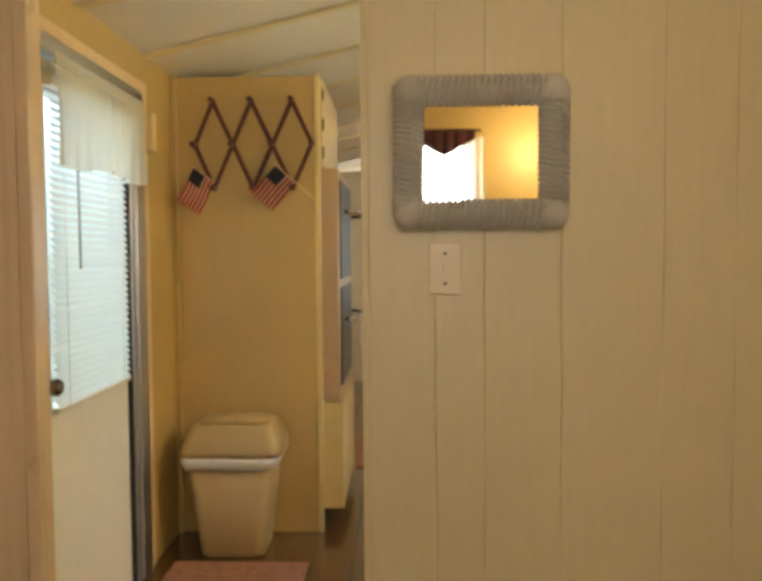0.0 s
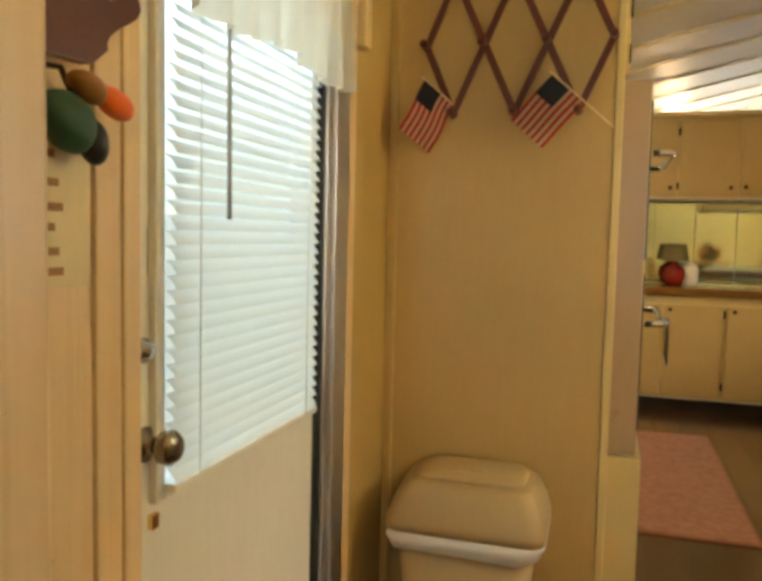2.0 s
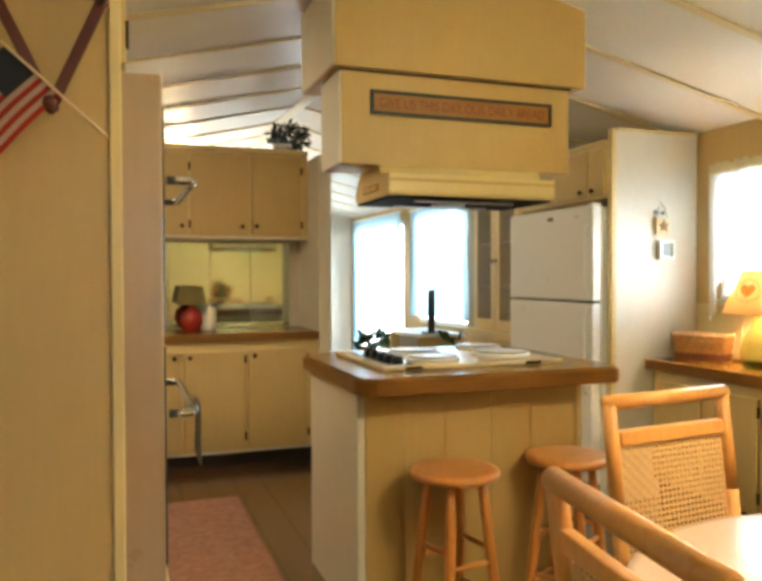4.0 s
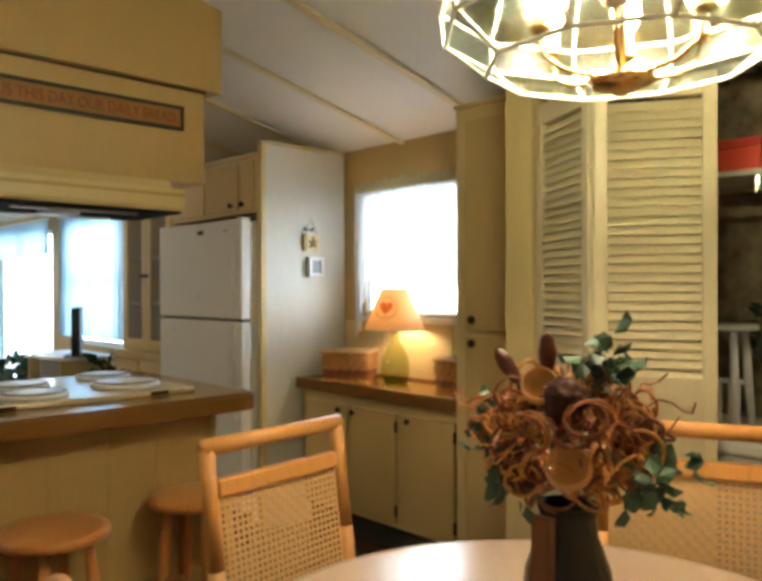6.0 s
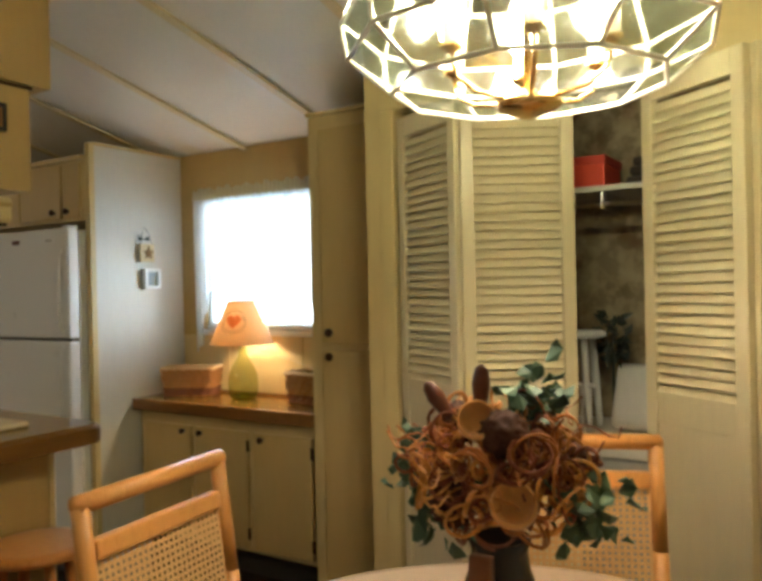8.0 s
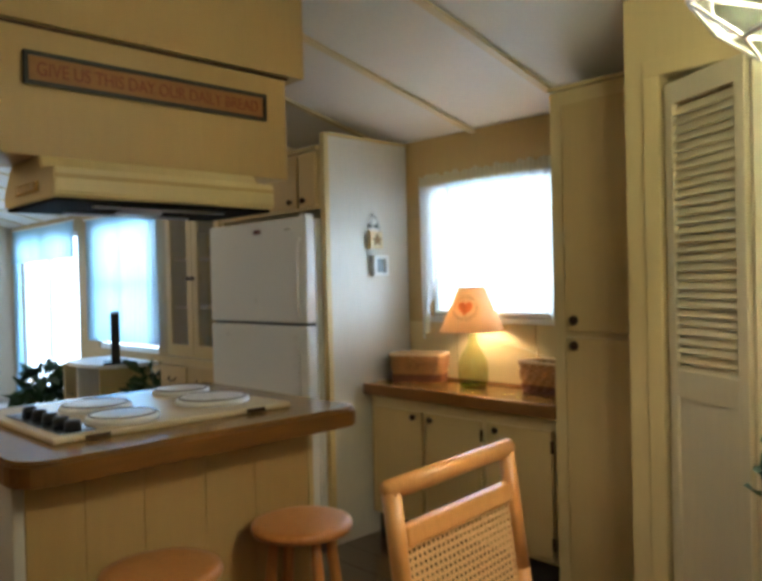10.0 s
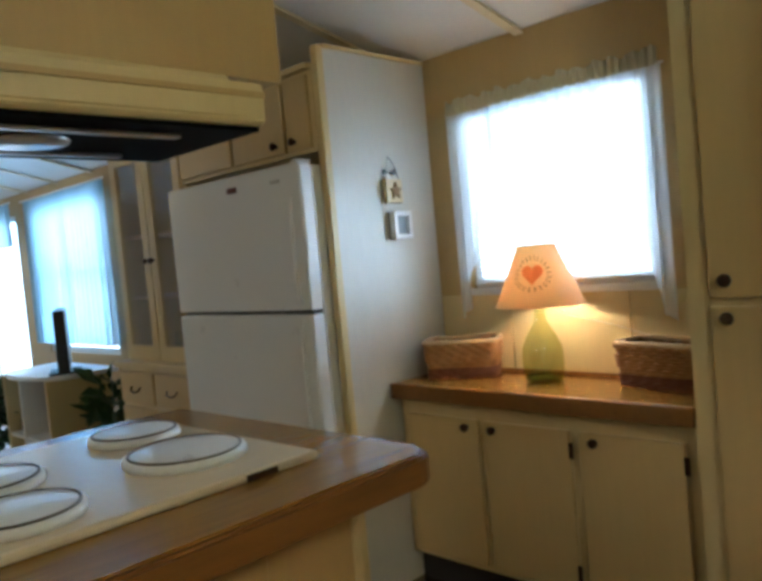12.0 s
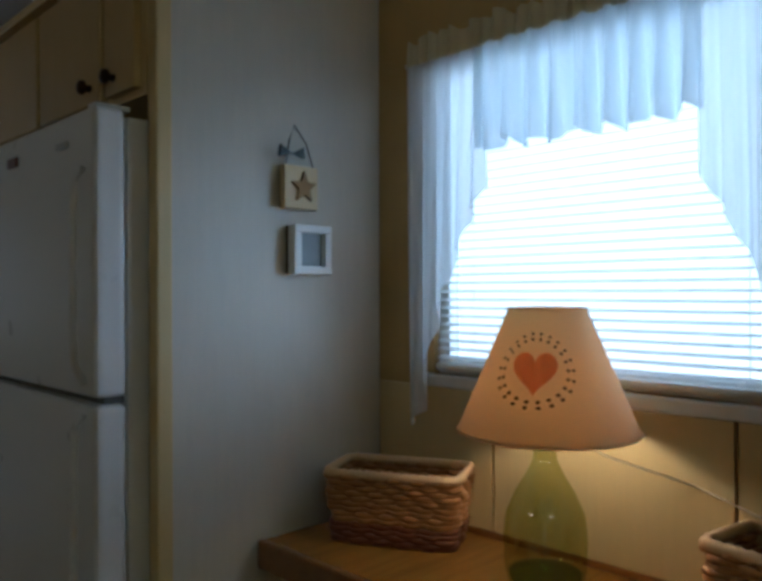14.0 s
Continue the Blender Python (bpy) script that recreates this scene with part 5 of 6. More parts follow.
# ---- dining: table, chairs, bouquet, chandelier ----
TX, TY = 2.0, 2.63
tb = thing("dining_table", "round dining table with a pale pinkish laminate top", "table", (TX, TY, 0))
part("tabletop", lathe([(0.55, 0.715), (0.572, 0.722), (0.576, 0.735), (0.572, 0.748), (0.55, 0.751), (0.001, 0.751)], (TX, TY, 0), 72), TABLE_TOP, tb, "", True)
part("pedestal", lathe([(0.05, 0.10), (0.07, 0.14), (0.055, 0.3), (0.07, 0.5), (0.05, 0.62), (0.12, 0.714)], (TX, TY, 0), 24), OAK, tb, "turned wooden pedestal", True)
for i in range(4):
    a = radians(45 + 90 * i)
    pts = [(TX + r * math.cos(a), TY + r * math.sin(a), z) for r, z in ((0.03, 0.2), (0.14, 0.17), (0.26, 0.07), (0.33, 0.022))]
    part("foot", tube(pts, [0.035, 0.032, 0.026, 0.022], 10), OAK, tb, "", True)


def cane_chair(m):
    """Local frame: the back stands at y = 0, the seat reaches to -y."""
    t = thing("dining_chair", "honey oak dining chair with a woven cane back", "chair", (0, 0, 0), "chairs round the table")
    lean = lambda z: 0.075 * max(0, (z - 0.45) / 0.565)
    for s in (-1, 1):
        pts = [(s * 0.195, 0.02, 0.0), (s * 0.195, 0.0, 0.25), (s * 0.195, 0.0, 0.45), (s * 0.195, lean(0.75), 0.75), (s * 0.195, lean(1.0), 1.0)]
        b = bmesh.new()
        for a, c in zip(pts, pts[1:]):
            tube([a, c], 0.018, 10, b)
        bmesh.ops.create_icosphere(b, subdivisions=2, radius=0.019, matrix=Matrix.Translation(pts[-1]))
        part("back_post", b, OAK, t, "", True)
        part("front_leg", tube([(s * 0.19, -0.40, 0.0), (s * 0.19, -0.39, 0.43)], [0.015, 0.02], 10), OAK, t, "", True)
        part("side_rail", box((s * 0.19 - 0.011, -0.39, 0.38), (s * 0.19 + 0.011, 0.0, 0.425), 0.004), OAK, t)
    b = tube([(-0.205, lean(1.0), 1.0), (0.205, lean(1.0), 1.0)], 0.019, 12)
    part("top_rail", b, OAK, t, "", True)

    def tilted(b):
        k = 0.075 / 0.565
        for v in b.verts:
            v.co.y += k * max(0, v.co.z - 0.45)
        return b

    part("upper_rail", tilted(box((-0.178, -0.012, 0.895), (0.178, 0.012, 0.932), 0.005)), OAK, t)
    part("lower_rail", tilted(box((-0.178, -0.012, 0.50), (0.178, 0.012, 0.535), 0.005)), OAK, t)
    b = bmesh.new()
    us, ws = [], []
    for i in range(25):
        us += [-0.178 + 0.01448 * i, -0.178 + 0.01448 * i + 0.0085]
    for i in range(26):
        ws += [0.535 + 0.01408 * i, 0.535 + 0.01408 * i + 0.0080]
    grid = [[b.verts.new((u, 0.0003 * math.cos(math.pi * (k // 2 + q // 2)), w)) for q, w in enumerate(ws)] for k, u in enumerate(us)]
    for k in range(len(us) - 1):
        for q in range(len(ws) - 1):
            if not (k % 2 and q % 2):
                b.faces.new((grid[k][q], grid[k + 1][q], grid[k + 1][q + 1], grid[k][q + 1]))
    part("cane_back", tilted(b), CANE, t, "woven cane panel with small holes")
    part("seat_frame", box((-0.205, -0.415, 0.425), (0.205, 0.015, 0.452), 0.01), OAK, t)
    part("seat", box((-0.17, -0.385, 0.452), (0.17, -0.02, 0.466), 0.008), CANE, t)
    part("stretcher", tube([(-0.19, -0.395, 0.2), (0.19, -0.395, 0.2)], 0.011, 8), OAK, t, "", True)
    t.matrix_basis = m
    return t


c1 = cane_chair(pose(2.005, 3.315, 0, 0, 0, 6))
copy_thing(c1, pose(1.35, 2.628, 0, 0, 0, 82))
copy_thing(c1, pose(2.65, 2.72, 0, 0, 0, -67))


def bouquet():
    X, Y = 2.04, 2.65
    v = thing("vase", "dark bronze vase on the dining table", "vase", (X, Y, 0.751))
    part("body", lathe([(0.05, 0.0), (0.062, 0.01), (0.075, 0.07), (0.068, 0.13), (0.048, 0.185), (0.044, 0.215), (0.05, 0.235), (0.044, 0.235), (0.038, 0.21)], (X, Y, 0.752), 32, cap=False), material("dark_bronze_glaze", (0.03, 0.028, 0.028), 0.25, 0.4), v, "", True)
    part("ribbon", box((X - 0.078, Y - 0.018, 0.80), (X - 0.06, Y + 0.018, 0.98), 0.004), material("brown_ribbon", (0.16, 0.06, 0.025), 0.6), v, "brown ribbon")
    f = thing("dried_bouquet", "large dried arrangement of curled wood, pods and eucalyptus", "flower arrangement", (X, Y, 0.985))
    rnd = random.Random(21)
    C = Vector((X, Y, 1.10))
    tans = [wood("curl_" + n, c, tone(c, 1.3), (60, 60, 60), 0.45) for n, c in (("honey", (0.34, 0.12, 0.025)), ("russet", (0.17, 0.045, 0.013)), ("amber", (0.46, 0.20, 0.04)))]
    for i in range(190):
        d = Vector((rnd.gauss(0, 1), rnd.gauss(0, 1), rnd.gauss(0, 0.8))).normalized()
        p = C + Vector((d.x * 0.145, d.y * 0.15, d.z * 0.11)) * rnd.uniform(0.6, 1.0)
        r = rnd.uniform(0.014, 0.034)
        turn = Euler((rnd.uniform(0, 3), rnd.uniform(0, 3), rnd.uniform(0, 6))).to_matrix()
        turns = rnd.uniform(0.9, 1.7)
        pts = [p + turn @ Vector((r * (1 - 0.2 * k / 20) * math.cos(k * turns * 6.283 / 20), r * math.sin(k * turns * 6.283 / 20), 0.006 * k / 20)) for k in range(21)]
        part("wood_curl", tube(pts, rnd.uniform(0.002, 0.0036), 5), tans[i % 3], f, "", True)
    for i in range(34):
        a = rnd.uniform(0, 6.283)
        s = C + Vector((0.08 * math.cos(a), 0.08 * math.sin(a), rnd.uniform(-0.02, 0.06)))
        e = s + Vector((math.cos(a), math.sin(a), rnd.uniform(-0.1, 0.45))) * rnd.uniform(0.06, 0.11)
        k = rnd.uniform(0.015, 0.03)
        pts = [s.lerp(e, q / 10) + Vector((k * math.sin(q * 0.9 + i), k * math.cos(q * 0.8 + i), k * 0.6 * math.sin(q * 1.3))) * (q / 10) for q in range(11)]
        part("tendril", tube(pts, 0.0018, 5), tans[(i + 1) % 3], f)

    def pod(p, toward, r, mat):
        b = lathe([(0.25 * r, -0.9 * r), (0.75 * r, -0.7 * r), (1.0 * r, -0.1 * r), (0.92 * r, 0.35 * r), (0.84 * r, 0.35 * r), (0.86 * r, 0.0), (0.5 * r, -0.55 * r), (0.05 * r, -0.6 * r)], (0, 0, 0), 28)
        b.transform(Matrix.Translation(p) @ Vector(toward).to_track_quat("Z", "Y").to_matrix().to_4x4())
        part("pod_cup", b, mat, f, "hollow tan seed pod", True)

    pale = wood("pale_pod", (0.62, 0.30, 0.08), (0.74, 0.40, 0.13), (30, 30, 30), 0.4)
    pod((1.955, 2.645, 1.185), (-0.8, -0.25, 0.45), 0.030, pale)
    pod((1.93, 2.58, 1.075), (-0.75, -0.35, 0.5), 0.034, pale)
    for p, r in (((1.965, 2.605, 1.165), 0.034), ((2.06, 2.72, 1.16), 0.032), ((1.98, 2.70, 1.05), 0.035), ((2.09, 2.56, 1.10), 0.04)):
        b = bmesh.new()
        bmesh.ops.create_icosphere(b, subdivisions=4, radius=r)
        for vv in b.verts:
            vv.co *= 1 + 0.32 * noise.noise(vv.co * 330)
        b.transform(Matrix.Translation(p))
        part("seed_head", b, material("dark_seed_head", (0.07, 0.025, 0.012), 0.8), f, "dark brown seed head", True)
    for p, tip in (((1.99, 2.655, 1.19), (1.975, 2.645, 1.265)), ((1.98, 2.70, 1.18), (1.965, 2.735, 1.235))):
        a, c = Vector(p), Vector(tip)
        part("cattail", tube([a, a.lerp(c, 0.15), a.lerp(c, 0.6), a.lerp(c, 0.9), c], [0.004, 0.010, 0.0145, 0.010, 0.003], 12), material("cattail_brown", (0.10, 0.025, 0.012), 0.35), f, "glossy dark spathe", True)
    b = bmesh.new()
    for i in range(190):
        side = i % 4
        base = (C + Vector((0.0, -0.06, 0.115)), C + Vector((0.0, 0.135, -0.01)), C + Vector((-0.01, -0.14, -0.05)), C + Vector((0.0, 0.10, -0.08)))[side]
        sp = (0.022, 0.028, 0.034, 0.034)[side]
        p = base + Vector((rnd.gauss(0, sp), rnd.gauss(0, sp * 0.8), rnd.gauss(0, sp * 0.7)))
        L = rnd.uniform(0.024, 0.044)
        q = Matrix.Translation(p) @ Euler((rnd.uniform(-1.3, 1.3), rnd.uniform(-1.3, 1.3), rnd.uniform(0, 6.28))).to_matrix().to_4x4()
        vs = [b.verts.new(q @ Vector((L * 0.5 * (1 + math.cos(k * 1.047)) , L * 0.36 * math.sin(k * 1.047), 0.15 * L * math.cos(k * 2.09)))) for k in range(6)]
        b.faces.new(vs)
    part("eucalyptus_leaves", b, EUCALYPTUS, f, "grey-green eucalyptus leaves")


bouquet()


def chandelier():
    X, Y = 2.235, 2.66
    t = thing("chandelier", "brass and clear glass chandelier with lit candle bulbs", "chandelier", (X, Y, 1.69))
    n = 10
    prof = [(0.10, 2.16), (0.29, 1.97), (0.335, 1.865), (0.325, 1.80), (0.245, 1.735)]
    ang = [radians(360 / n * i + 10) for i in range(n)]
    P = [[Vector((X + r * math.cos(a), Y + r * math.sin(a), z)) for a in ang] for r, z in prof]
    for j in range(len(prof) - 1):
        for i in range(n):
            k = (i + 1) % n
            b = bmesh.new()
            q = [P[j][i], P[j][k], P[j + 1][k], P[j + 1][i]]
            c = sum(q, Vector()) / 4
            out = (c - Vector((X, Y, c.z))).normalized() * 0.003
            lo, hi = [b.verts.new(c + (p - c) * 0.97) for p in q], [b.verts.new(c + (p - c) * 0.94 + out) for p in q]
            b.faces.new(lo)
            b.faces.new(hi)
            for e in range(4):
                b.faces.new((lo[e], lo[(e + 1) % 4], hi[(e + 1) % 4], hi[e]))
            part("glass_panel", b, LEADED, t, "bevelled clear glass panel")
    for j in range(len(prof)):
        part("came_ring", tube(P[j], 0.0045, 6, None, True), CAME, t, "brass came coloured pale as if lit")
    for i in range(n):
        part("came_rib", tube([P[j][i] for j in range(len(prof))], 0.0045, 6), CAME, t, "brass came coloured pale as if lit")
    part("bottom_disc", lathe([(0.012, -0.02), (0.05, -0.004), (0.062, 0.004), (0.055, 0.016), (0.012, 0.03)], (X, Y, 1.70), 28), BRASS, t, "dished brass bottom plate", True)
    part("stem", tube([(X, Y, 1.72), (X, Y, 2.20)], 0.008, 10), BRASS, t, "", True)
    for i in range(6):
        a = radians(60 * i + 25)
        u = Vector((math.cos(a), math.sin(a), 0))
        o = Vector((X, Y, 0))
        pts = [o + u * r + Vector((0, 0, z)) for r, z in ((0.02, 1.725), (0.06, 1.715), (0.11, 1.722), (0.145, 1.745), (0.155, 1.785))]
        part("arm", tube(pts, 0.005, 8), BRASS, t, "curved brass arm", True)
        e = o + u * 0.155
        part("drip_cup", lathe([(0.006, 1.782), (0.02, 1.79), (0.021, 1.795), (0.008, 1.797)], (e.x, e.y, 0), 16), BRASS, t, "", True)
        part("candle_sleeve", lathe([(0.015, 1.797), (0.015, 1.838), (0.010, 1.84)], (e.x, e.y, 0), 14), CANDLE, t, "white candle sleeve", True)
        part("bulb", lathe([(0.010, 1.84), (0.024, 1.86), (0.029, 1.888), (0.021, 1.93), (0.009, 1.965), (0.001, 1.978)], (e.x, e.y, 0), 14), BULB, t, "lit candle bulb", True)
        point_light("chandelier_light", (e.x, e.y, 1.88), CHAND_W, (1.0, 0.72, 0.40), 0.018)
    part("top_cap", lathe([(0.105, 2.158), (0.06, 2.19), (0.015, 2.21)], (X, Y, 0), 24), BRASS, t, "", True)
    zc = EAVE + (RIDGE - EAVE) * (1 - abs(X - MID) / MID)
    for i in range(int((zc - 2.21) / 0.026)):
        z = 2.215 + 0.026 * i
        pts = [(X + (0.009 * math.cos(a) if i % 2 else 0), Y + (0 if i % 2 else 0.009 * math.cos(a)), z + 0.017 * math.sin(a)) for a in [6.283 * q / 12 for q in range(12)]]
        part("chain_link", tube(pts, 0.0022, 5, None, True), BRASS, t)
    part("canopy", lathe([(0.02, zc - 0.05), (0.055, zc - 0.025), (0.06, zc + 0.004)], (X, Y, 0), 24), BRASS, t, "", True)


CHAND_W = 9.0
chandelier()


# ---- living room beyond the kitchen ----
def glass_cabinet():
    t = thing("china_cabinet", "cream china cabinet with glazed doors beside the refrigerator", "cabinet", (3.64, 6.85, 0))
    part("base", box((3.30, 6.405, 0.06), (3.935, 7.15, 0.86), 0.004), CREAM, t)
    part("plinth", box((3.33, 6.42, 0.0), (3.93, 7.14, 0.06)), DARK, t)
    part("ledge", box((3.27, 6.40, 0.861), (3.935, 7.16, 0.90), 0.006), CREAM, t)
    part("upper_back", box((3.90, 6.405, 0.901), (3.935, 7.15, 2.05)), LIGHT_WOOD, t)
    for y in (6.405, 7.125):
        part("upper_side", box((3.36, y, 0.901), (3.899, y + 0.025, 2.05)), CREAM, t)
    part("crown", box((3.33, 6.40, 2.051), (3.935, 7.16, 2.10), 0.008), CREAM, t)
    for z in (1.22, 1.55):
        part("shelf", box((3.40, 6.431, z), (3.899, 7.124, z + 0.015)), LIGHT_WOOD, t)
    for y0, y1 in ((6.43, 6.77), (6.78, 7.125)):
        d = part("glazed_door", wall_x(3.338, 3.359, y0, y1, 0.905, 2.045, [(y0 + 0.06, y1 - 0.06, 0.98, 1.93)]), CREAM, t)
        g = part("glass", box((3.347, y0 + 0.055, 0.975), (3.351, y1 - 0.055, 1.935)), CAB_GLASS, d)
        g.visible_shadow = False
    for y in (6.745, 6.805):
        knob((3.338, y, 1.42), "-x", t)
    for y0, y1 in ((6.42, 6.765), (6.785, 7.135)):
        part("drawer", box((3.282, y0, 0.68), (3.299, y1, 0.845), 0.006), CREAM_SHADE, t)
        part("lower_door", box((3.282, y0, 0.09), (3.299, y1, 0.66), 0.006), CREAM_SHADE, t)
        c = (y0 + y1) / 2
        part("bail_pull", tube([(3.28, c - 0.045, 0.77), (3.268, c - 0.04, 0.75), (3.264, c, 0.742), (3.268, c + 0.04, 0.75), (3.28, c + 0.045, 0.77)], 0.005, 6), BRONZE, t, "dark bail pull")
    rnd = random.Random(5)
    for i in range(10):
        z = (0.902, 1.236, 1.566)[i % 3]
        y, h, r = 6.48 + 0.062 * i, rnd.uniform(0.08, 0.2), rnd.uniform(0.025, 0.04)
        k = thing("dish", "small glazed dish in the china cabinet", "dish", (3.6, y, z), "dishes in the china cabinet")
        part("body", lathe([(r * 0.6, 0), (r, h * 0.4), (r * 0.8, h), (r * 0.7, h)], (3.62, y, z), 16), paint("dish_glaze", (0.45, 0.42, 0.2) if i % 2 else (0.3, 0.3, 0.32), 0.2), k, "", True)


glass_cabinet()


def living_window(name, y0, y1, z0, z1, label):
    w = thing(name, label, "window", (3.97, (y0 + y1) / 2, z0), kind="structure")
    zm = (z0 + z1) / 2 + 0.02
    for lo, hi in (((y0, z0), (y1, z0 + 0.05)), ((y0, z1 - 0.05), (y1, z1)), ((y0, z0 + 0.05), (y0 + 0.05, z1 - 0.05)), ((y1 - 0.05, z0 + 0.05), (y1, z1 - 0.05)), ((y0 + 0.05, zm - 0.02), (y1 - 0.05, zm + 0.02)) if name != "door_2" else (((y0 + y1) / 2 - 0.03, z0 + 0.05), ((y0 + y1) / 2 + 0.03, z1 - 0.05))):
        part("window_frame", box((3.955, lo[0], lo[1]), (3.995, hi[0], hi[1]), 0.004), WHITE, w)
    p = part("pane", box((3.973, y0 + 0.04, z0 + 0.04), (3.977, y1 - 0.04, z1 - 0.04)), GLASS, w)
    p.visible_shadow = False


living_window("window_2", 8.45, 9.72, 0.78, 2.0, "living room window behind sheer curtains")
living_window("door_2", 10.2, 11.95, 0.02, 1.98, "sliding glass patio door")
lc = thing("living_curtain", "blue-white sheer curtains over the living room window", "curtain", (3.9, 9.2, 2.05))
BLUE_SHEER = sheer("blue_white_sheer", (0.42, 0.62, 0.78), 0.06)
part("panel", cloth(8.34, 9.10, 2.06, 0.86, lambda u, o, z: (3.88 + o, u, z), 9, 0.02, 90, 10, 31), BLUE_SHEER, lc, "", True)
part("panel", cloth(9.08, 9.82, 2.06, 0.86, lambda u, o, z: (3.88 + o, u, z), 9, 0.02, 90, 10, 32), BLUE_SHEER, lc, "", True)
part("rod", tube([(3.87, 8.3, 2.06), (3.87, 9.86, 2.06)], 0.008), WHITE, lc)
pc = thing("patio_curtain", "blue-white sheer valance and side panel at the patio door", "curtain", (3.9, 11.2, 2.08))
part("valance", cloth(10.12, 12.02, 2.08, 1.70, lambda u, o, z: (3.87 + o, u, z), 16, 0.02, 140, 8, 33), BLUE_SHEER, pc, "", True)
part("panel", cloth(11.78, 12.05, 1.72, 0.03, lambda u, o, z: (3.88 + o, u, z), 4, 0.02, 30, 10, 34), BLUE_SHEER, pc, "", True)
part("rod", tube([(3.87, 10.1, 2.085), (3.87, 12.05, 2.085)], 0.008), WHITE, pc)
nw = thing("window_3", "end window of the living room", "window", (2.45, NORTH, 0.9), kind="structure")
for lo, hi in (((1.85, 0.9), (3.05, 0.95)), ((1.85, 2.0), (3.05, 2.05)), ((1.85, 0.95), (1.9, 2.0)), ((3.0, 0.95), (3.05, 2.0))):
    part("window_frame", box((lo[0], NORTH + 0.02, lo[1]), (hi[0], NORTH + 0.07, hi[1]), 0.004), WHITE, nw)

ts = thing("tv_stand", "white open shelf stand with a rounded top", "tv stand", (3.3, 8.35, 0))
part("top", outline([(3.08 + 0.2 - 0.2 * math.cos(a), 8.13 + 0.43 * math.sin(a)) for a in [radians(-90 + 15 * q) for q in range(13)]][::1] + [(3.55, 8.56), (3.55, 7.70)], "z", 0.775, 0.80), WHITE, ts)
for x, y in ((3.16, 8.22),):
    part("post", box((x - 0.025, y - 0.012, 0.0), (3.52, y + 0.012, 0.774), 0.003), WHITE, ts)
for y in (7.775, 8.47):
    part("end_panel", box((3.13, y, 0.0), (3.52, y + 0.022, 0.774), 0.003), CREAM, ts)
for z in (0.06, 0.38):
    part("shelf", box((3.14, 7.80, z), (3.52, 8.20, z + 0.022), 0.003), WHITE, ts)
    part("shelf", box((3.14, 8.24, z), (3.52, 8.468, z + 0.022), 0.003), WHITE, ts)
tv = thing("television", "dark flat television seen edge-on on the stand", "television", (3.3, 7.88, 0.80))
b = box((-0.032, -0.30, 0.03), (0.032, 0.30, 0.39), 0.01)
b.transform(Matrix.Translation((3.30, 7.88, 0.80)) @ pose(0, 0, 0, 0, 0, -24))
part("screen", b, BLACK, tv)
b = box((-0.09, -0.12, 0.0), (0.09, 0.12, 0.015), 0.005)
b.transform(Matrix.Translation((3.30, 7.88, 0.80)) @ pose(0, 0, 0, 0, 0, -24))
part("foot", b, BLACK, tv)
bx = thing("set_top_box", "small dark box on the stand shelf", "electronics", (3.3, 8.35, 0.4))
part("case", box((3.2, 8.26, 0.402), (3.45, 8.46, 0.48), 0.005), BLACK, bx)
leaf_clump("floor_plant", "green leafy house plant on the living room carpet", "plant", (3.08, 8.80, 0.48), (0.16, 0.18, 0.20), 130, GREEN, 8, 0.17,
           lambda t: part("pot", lathe([(0.09, 0), (0.11, 0.02), (0.13, 0.22), (0.14, 0.24), (0.12, 0.24)], (3.08, 8.80, 0.0), 24), BRONZE, t, "dark pot", True))
leaf_clump("floor_plant", "dark green house plant behind the television stand", "plant", (3.40, 7.52, 0.50), (0.12, 0.10, 0.26), 110, GREEN, 9, 0.14,
           lambda t: part("pot", lathe([(0.08, 0), (0.1, 0.02), (0.11, 0.18), (0.1, 0.18)], (3.40, 7.52, 0.0), 24), BRONZE, t, "dark pot", True))

ll = thing("ceiling_light", "round white ceiling light in the living room", "ceiling light", (1.3, 8.7, 2.4))
part("globe", lathe([(0.02, 2.27), (0.10, 2.29), (0.13, 2.34), (0.12, 2.40), (0.08, 2.44)], (1.3, 8.7, 0.0), 24), glow("lit_living_globe", (1.0, 0.76, 0.45), 6), ll, "", True)
part("base", lathe([(0.10, 2.43), (0.11, 2.445), (0.10, 2.47)], (1.3, 8.7, 0.0), 24), BRASS, ll, "", True)
point_light("living_room_light", (1.3, 8.7, 2.20), 55, (1.0, 0.74, 0.42), 0.1)

# Unseen fixture, added behind the oven cabinet to brighten the far kitchen.
kl = thing("ceiling_light", "added unseen ceiling light that brightens the far kitchen", "ceiling light", (0.38, 5.6, 2.2))
part("diffuser", box((0.24, 5.25, 2.125), (0.52, 5.95, 2.165), 0.02, None, 3), glow("lit_fill_diffuser", (1.0, 0.82, 0.55), 5), kl, "", True)
part("base", box((0.22, 5.23, 2.166), (0.54, 5.97, 2.20), 0.006), WHITE, kl)
area_light("kitchen_fill_light", (0.40, 5.6, 2.11), (1.5, 6.0, 0.2), 0.25, 0.65, 34, (1.0, 0.76, 0.44))

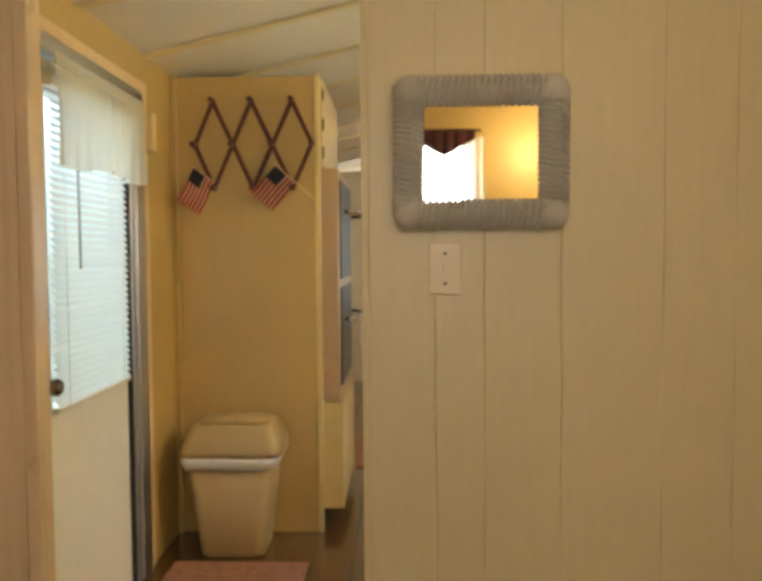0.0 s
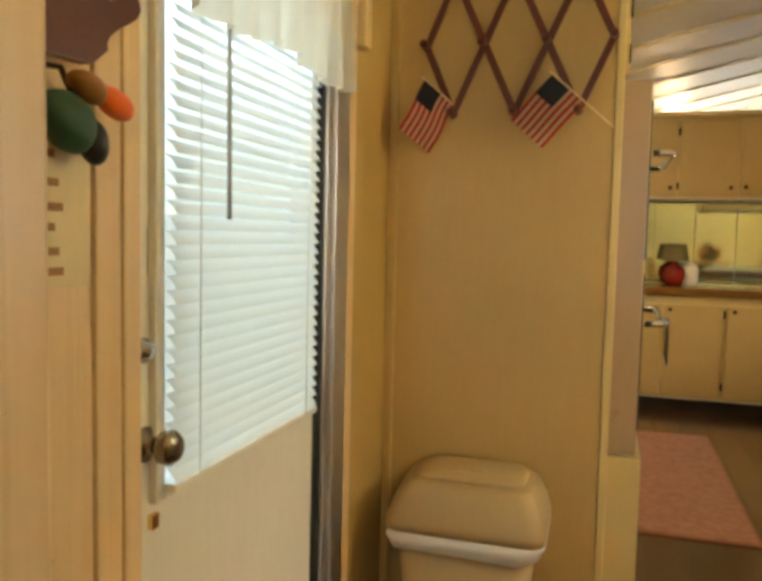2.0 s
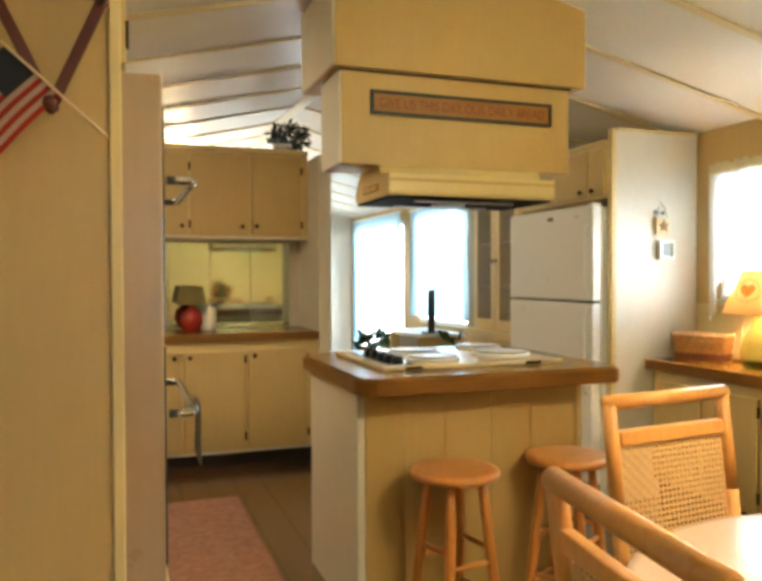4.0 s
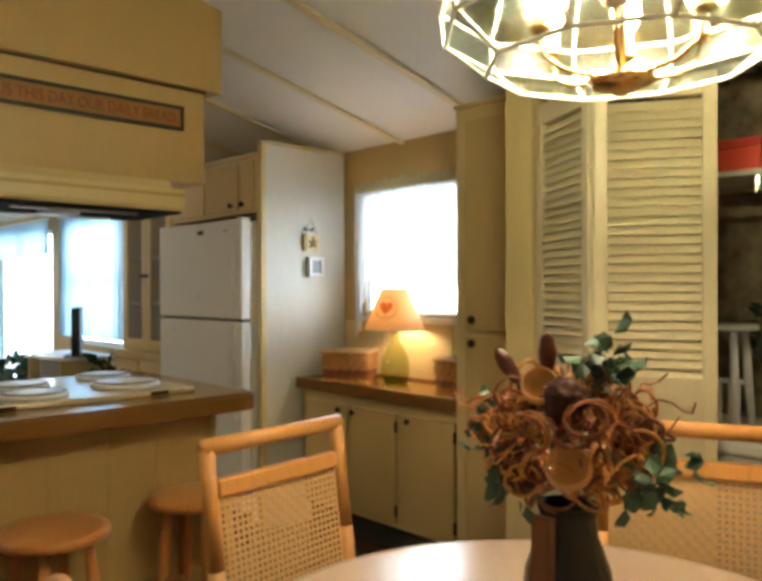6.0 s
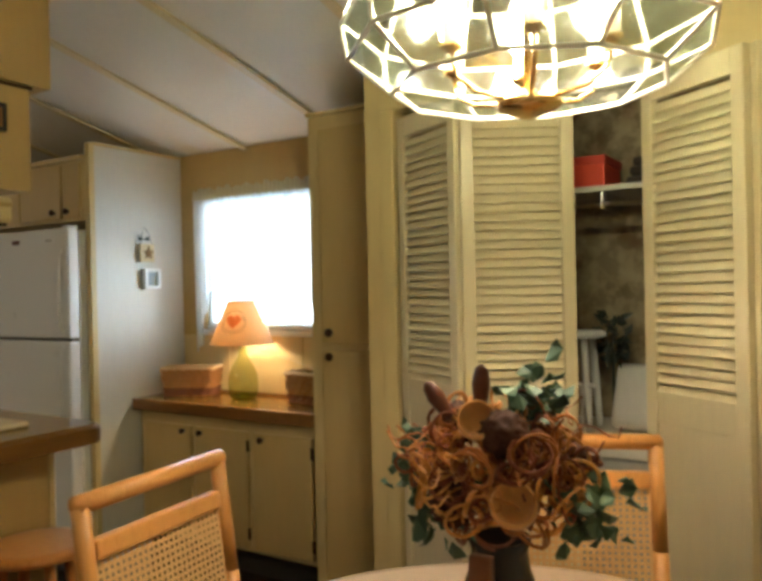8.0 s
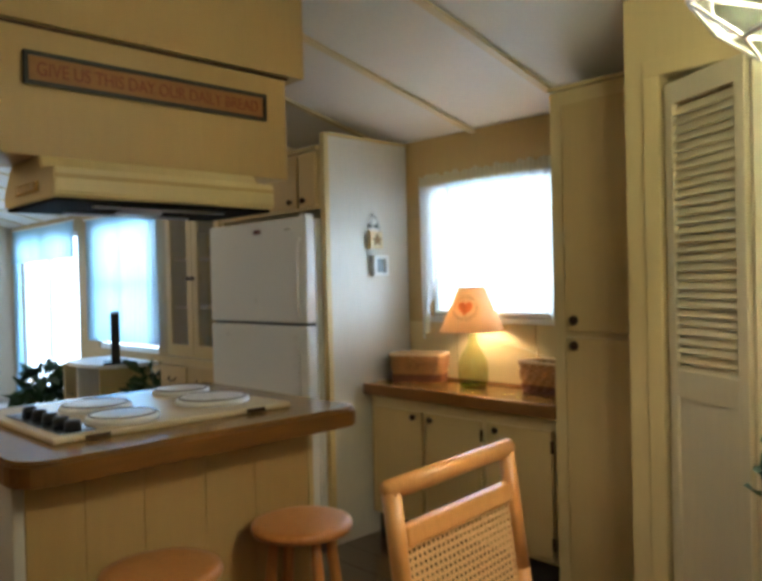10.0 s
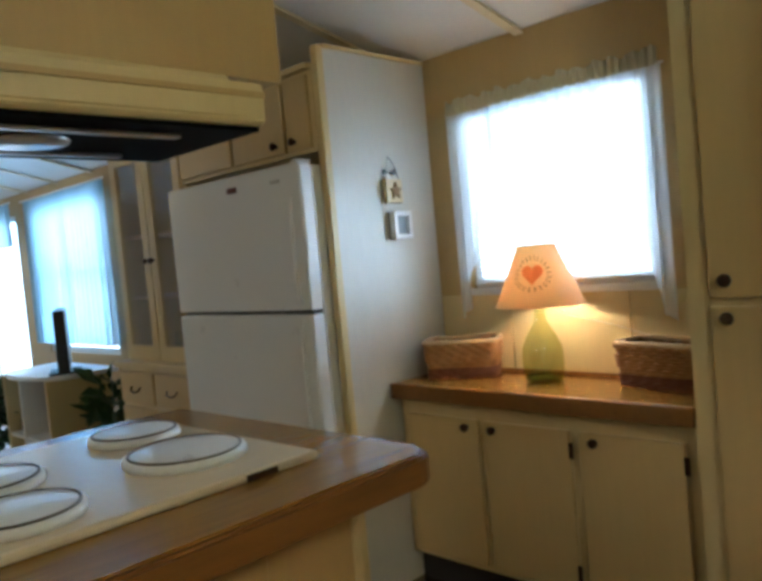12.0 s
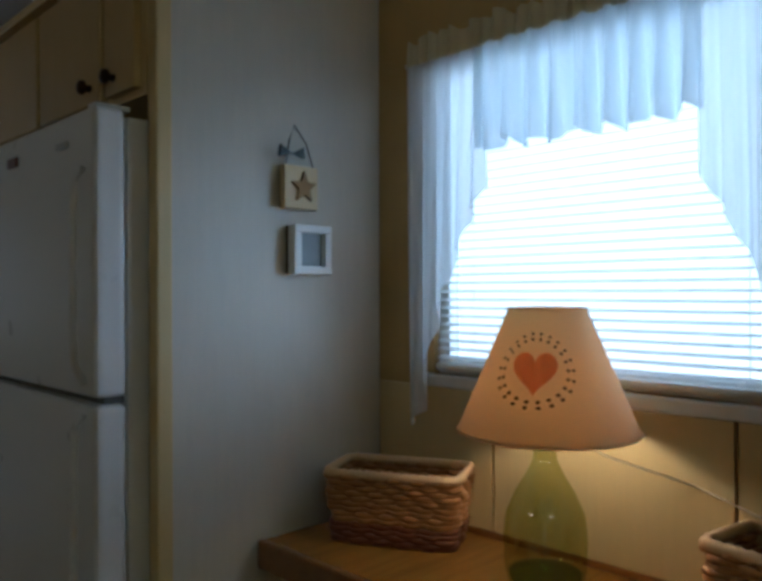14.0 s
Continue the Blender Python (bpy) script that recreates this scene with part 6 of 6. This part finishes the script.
# ---- back room ----
w3 = thing("window_4", "back room window with white frame", "window", (1.2, SOUTH, 1.1), kind="structure")
for lo, hi in (((0.95, 1.1), (1.45, 1.14)), ((0.95, 1.91), (1.45, 1.95)), ((0.95, 1.14), (0.99, 1.91)), ((1.41, 1.14), (1.45, 1.91)), ((0.99, 1.49), (1.41, 1.52))):
    part("window_frame", box((lo[0], SOUTH - 0.06, lo[1]), (hi[0], SOUTH - 0.02, hi[1]), 0.003), WHITE, w3)
bv = thing("swag_valance", "dark maroon pointed swag over the back room window", "curtain", (1.2, SOUTH, 1.9))
b = cloth(1.13, 1.47, 1.985, lambda s: 1.94 - 0.10 * (1 - abs(2 * s - 1)), lambda u, o, z: (u, SOUTH + 0.05 + o, z), 5, 0.008, 50, 8, 41)
part("cloth", b, material("maroon_cloth", (0.05, 0.008, 0.01), 0.9), bv, "", True)
part("rod", tube([(0.9, SOUTH + 0.04, 1.985), (1.5, SOUTH + 0.04, 1.985)], 0.008), BRONZE, bv)
bs_ = thing("side_curtain", "white sheer side curtain at the back room window", "curtain", (1.46, SOUTH, 1.1))
part("cloth", cloth(1.40, 1.52, 1.95, 1.05, lambda u, o, z: (u, SOUTH + 0.04 + o, z), 3, 0.01, 30, 8, 43), SHEER, bs_, "", True)
cl = thing("pendant_lamp", "small lit globe pendant in the back room", "lamp", (1.82, -0.62, 1.93))
part("globe", lathe([(0.004, -0.022), (0.015, -0.016), (0.021, 0.0), (0.017, 0.018), (0.011, 0.04)], (1.82, -0.62, 1.93), 24), glow("lit_globe", (1.0, 0.80, 0.5), 18), cl, "", True)
part("cap", lathe([(0.013, 0.04), (0.016, 0.05), (0.006, 0.08)], (1.82, -0.62, 1.93), 16), BRASS, cl, "", True)
part("cord", tube([(1.82, -0.62, 2.0), (1.82, -0.62, 2.585)], 0.003, 6), BRONZE, cl)
point_light("back_room_light", (1.82, -0.62, 1.895), 28, (1.0, 0.72, 0.34), 0.012)

# ---- outside ----
solid("outdoor_backdrop", box((4.7, -6, -1.0), (4.72, 16, 5.0)), OUTDOOR, "bright hazy daylight outside the windows", "backdrop", kind="structure")
solid("outdoor_backdrop", box((-0.9, -2, -1.0), (-0.88, 7, 5.0)), OUTDOOR_SHADE, "shaded daylight outside the entry door", "backdrop", kind="structure")
solid("outdoor_backdrop", box((-1, NORTH + 0.6, -1.0), (5, NORTH + 0.62, 5.0)), OUTDOOR_NORTH, "bright hazy daylight beyond the end window", "backdrop", kind="structure")
solid("outdoor_backdrop", box((-1, SOUTH - 0.62, -1.0), (5, SOUTH - 0.6, 5.0)), OUTDOOR, "bright hazy daylight beyond the back window", "backdrop", kind="structure")
solid("ground", box((-40, -40, -0.5), (40, 40, -0.45)), paint("pale_gravel", (0.3, 0.29, 0.27), 0.9), "pale ground around the building", "ground", kind="structure")

# ---- floor planks ----
rnd = random.Random(2)
PW, ends = 0.17, {}
x = 0.0
while x < EAST:
    w = min(PW, EAST - x)
    y = SOUTH + rnd.uniform(-1.1, 0)
    while y < 7.58:
        L = 1.25
        y0, y1 = max(y, SOUTH), min(y + L, 7.58)
        if y1 - y0 > 0.05:
            key = (round(w, 3), round(y1 - y0, 3))
            if key not in ends:
                ends[key] = mesh_of("plank", box((0.0008, 0.0008, -0.011), (w - 0.0008, y1 - y0 - 0.0008, 0.0), 0.0012, None, 1), FLOOR_WOOD)
            ob = new("plank", ends[key])
            ob.parent = floor
            ob.location = (x, y0, 0)
        y += L
    x += PW
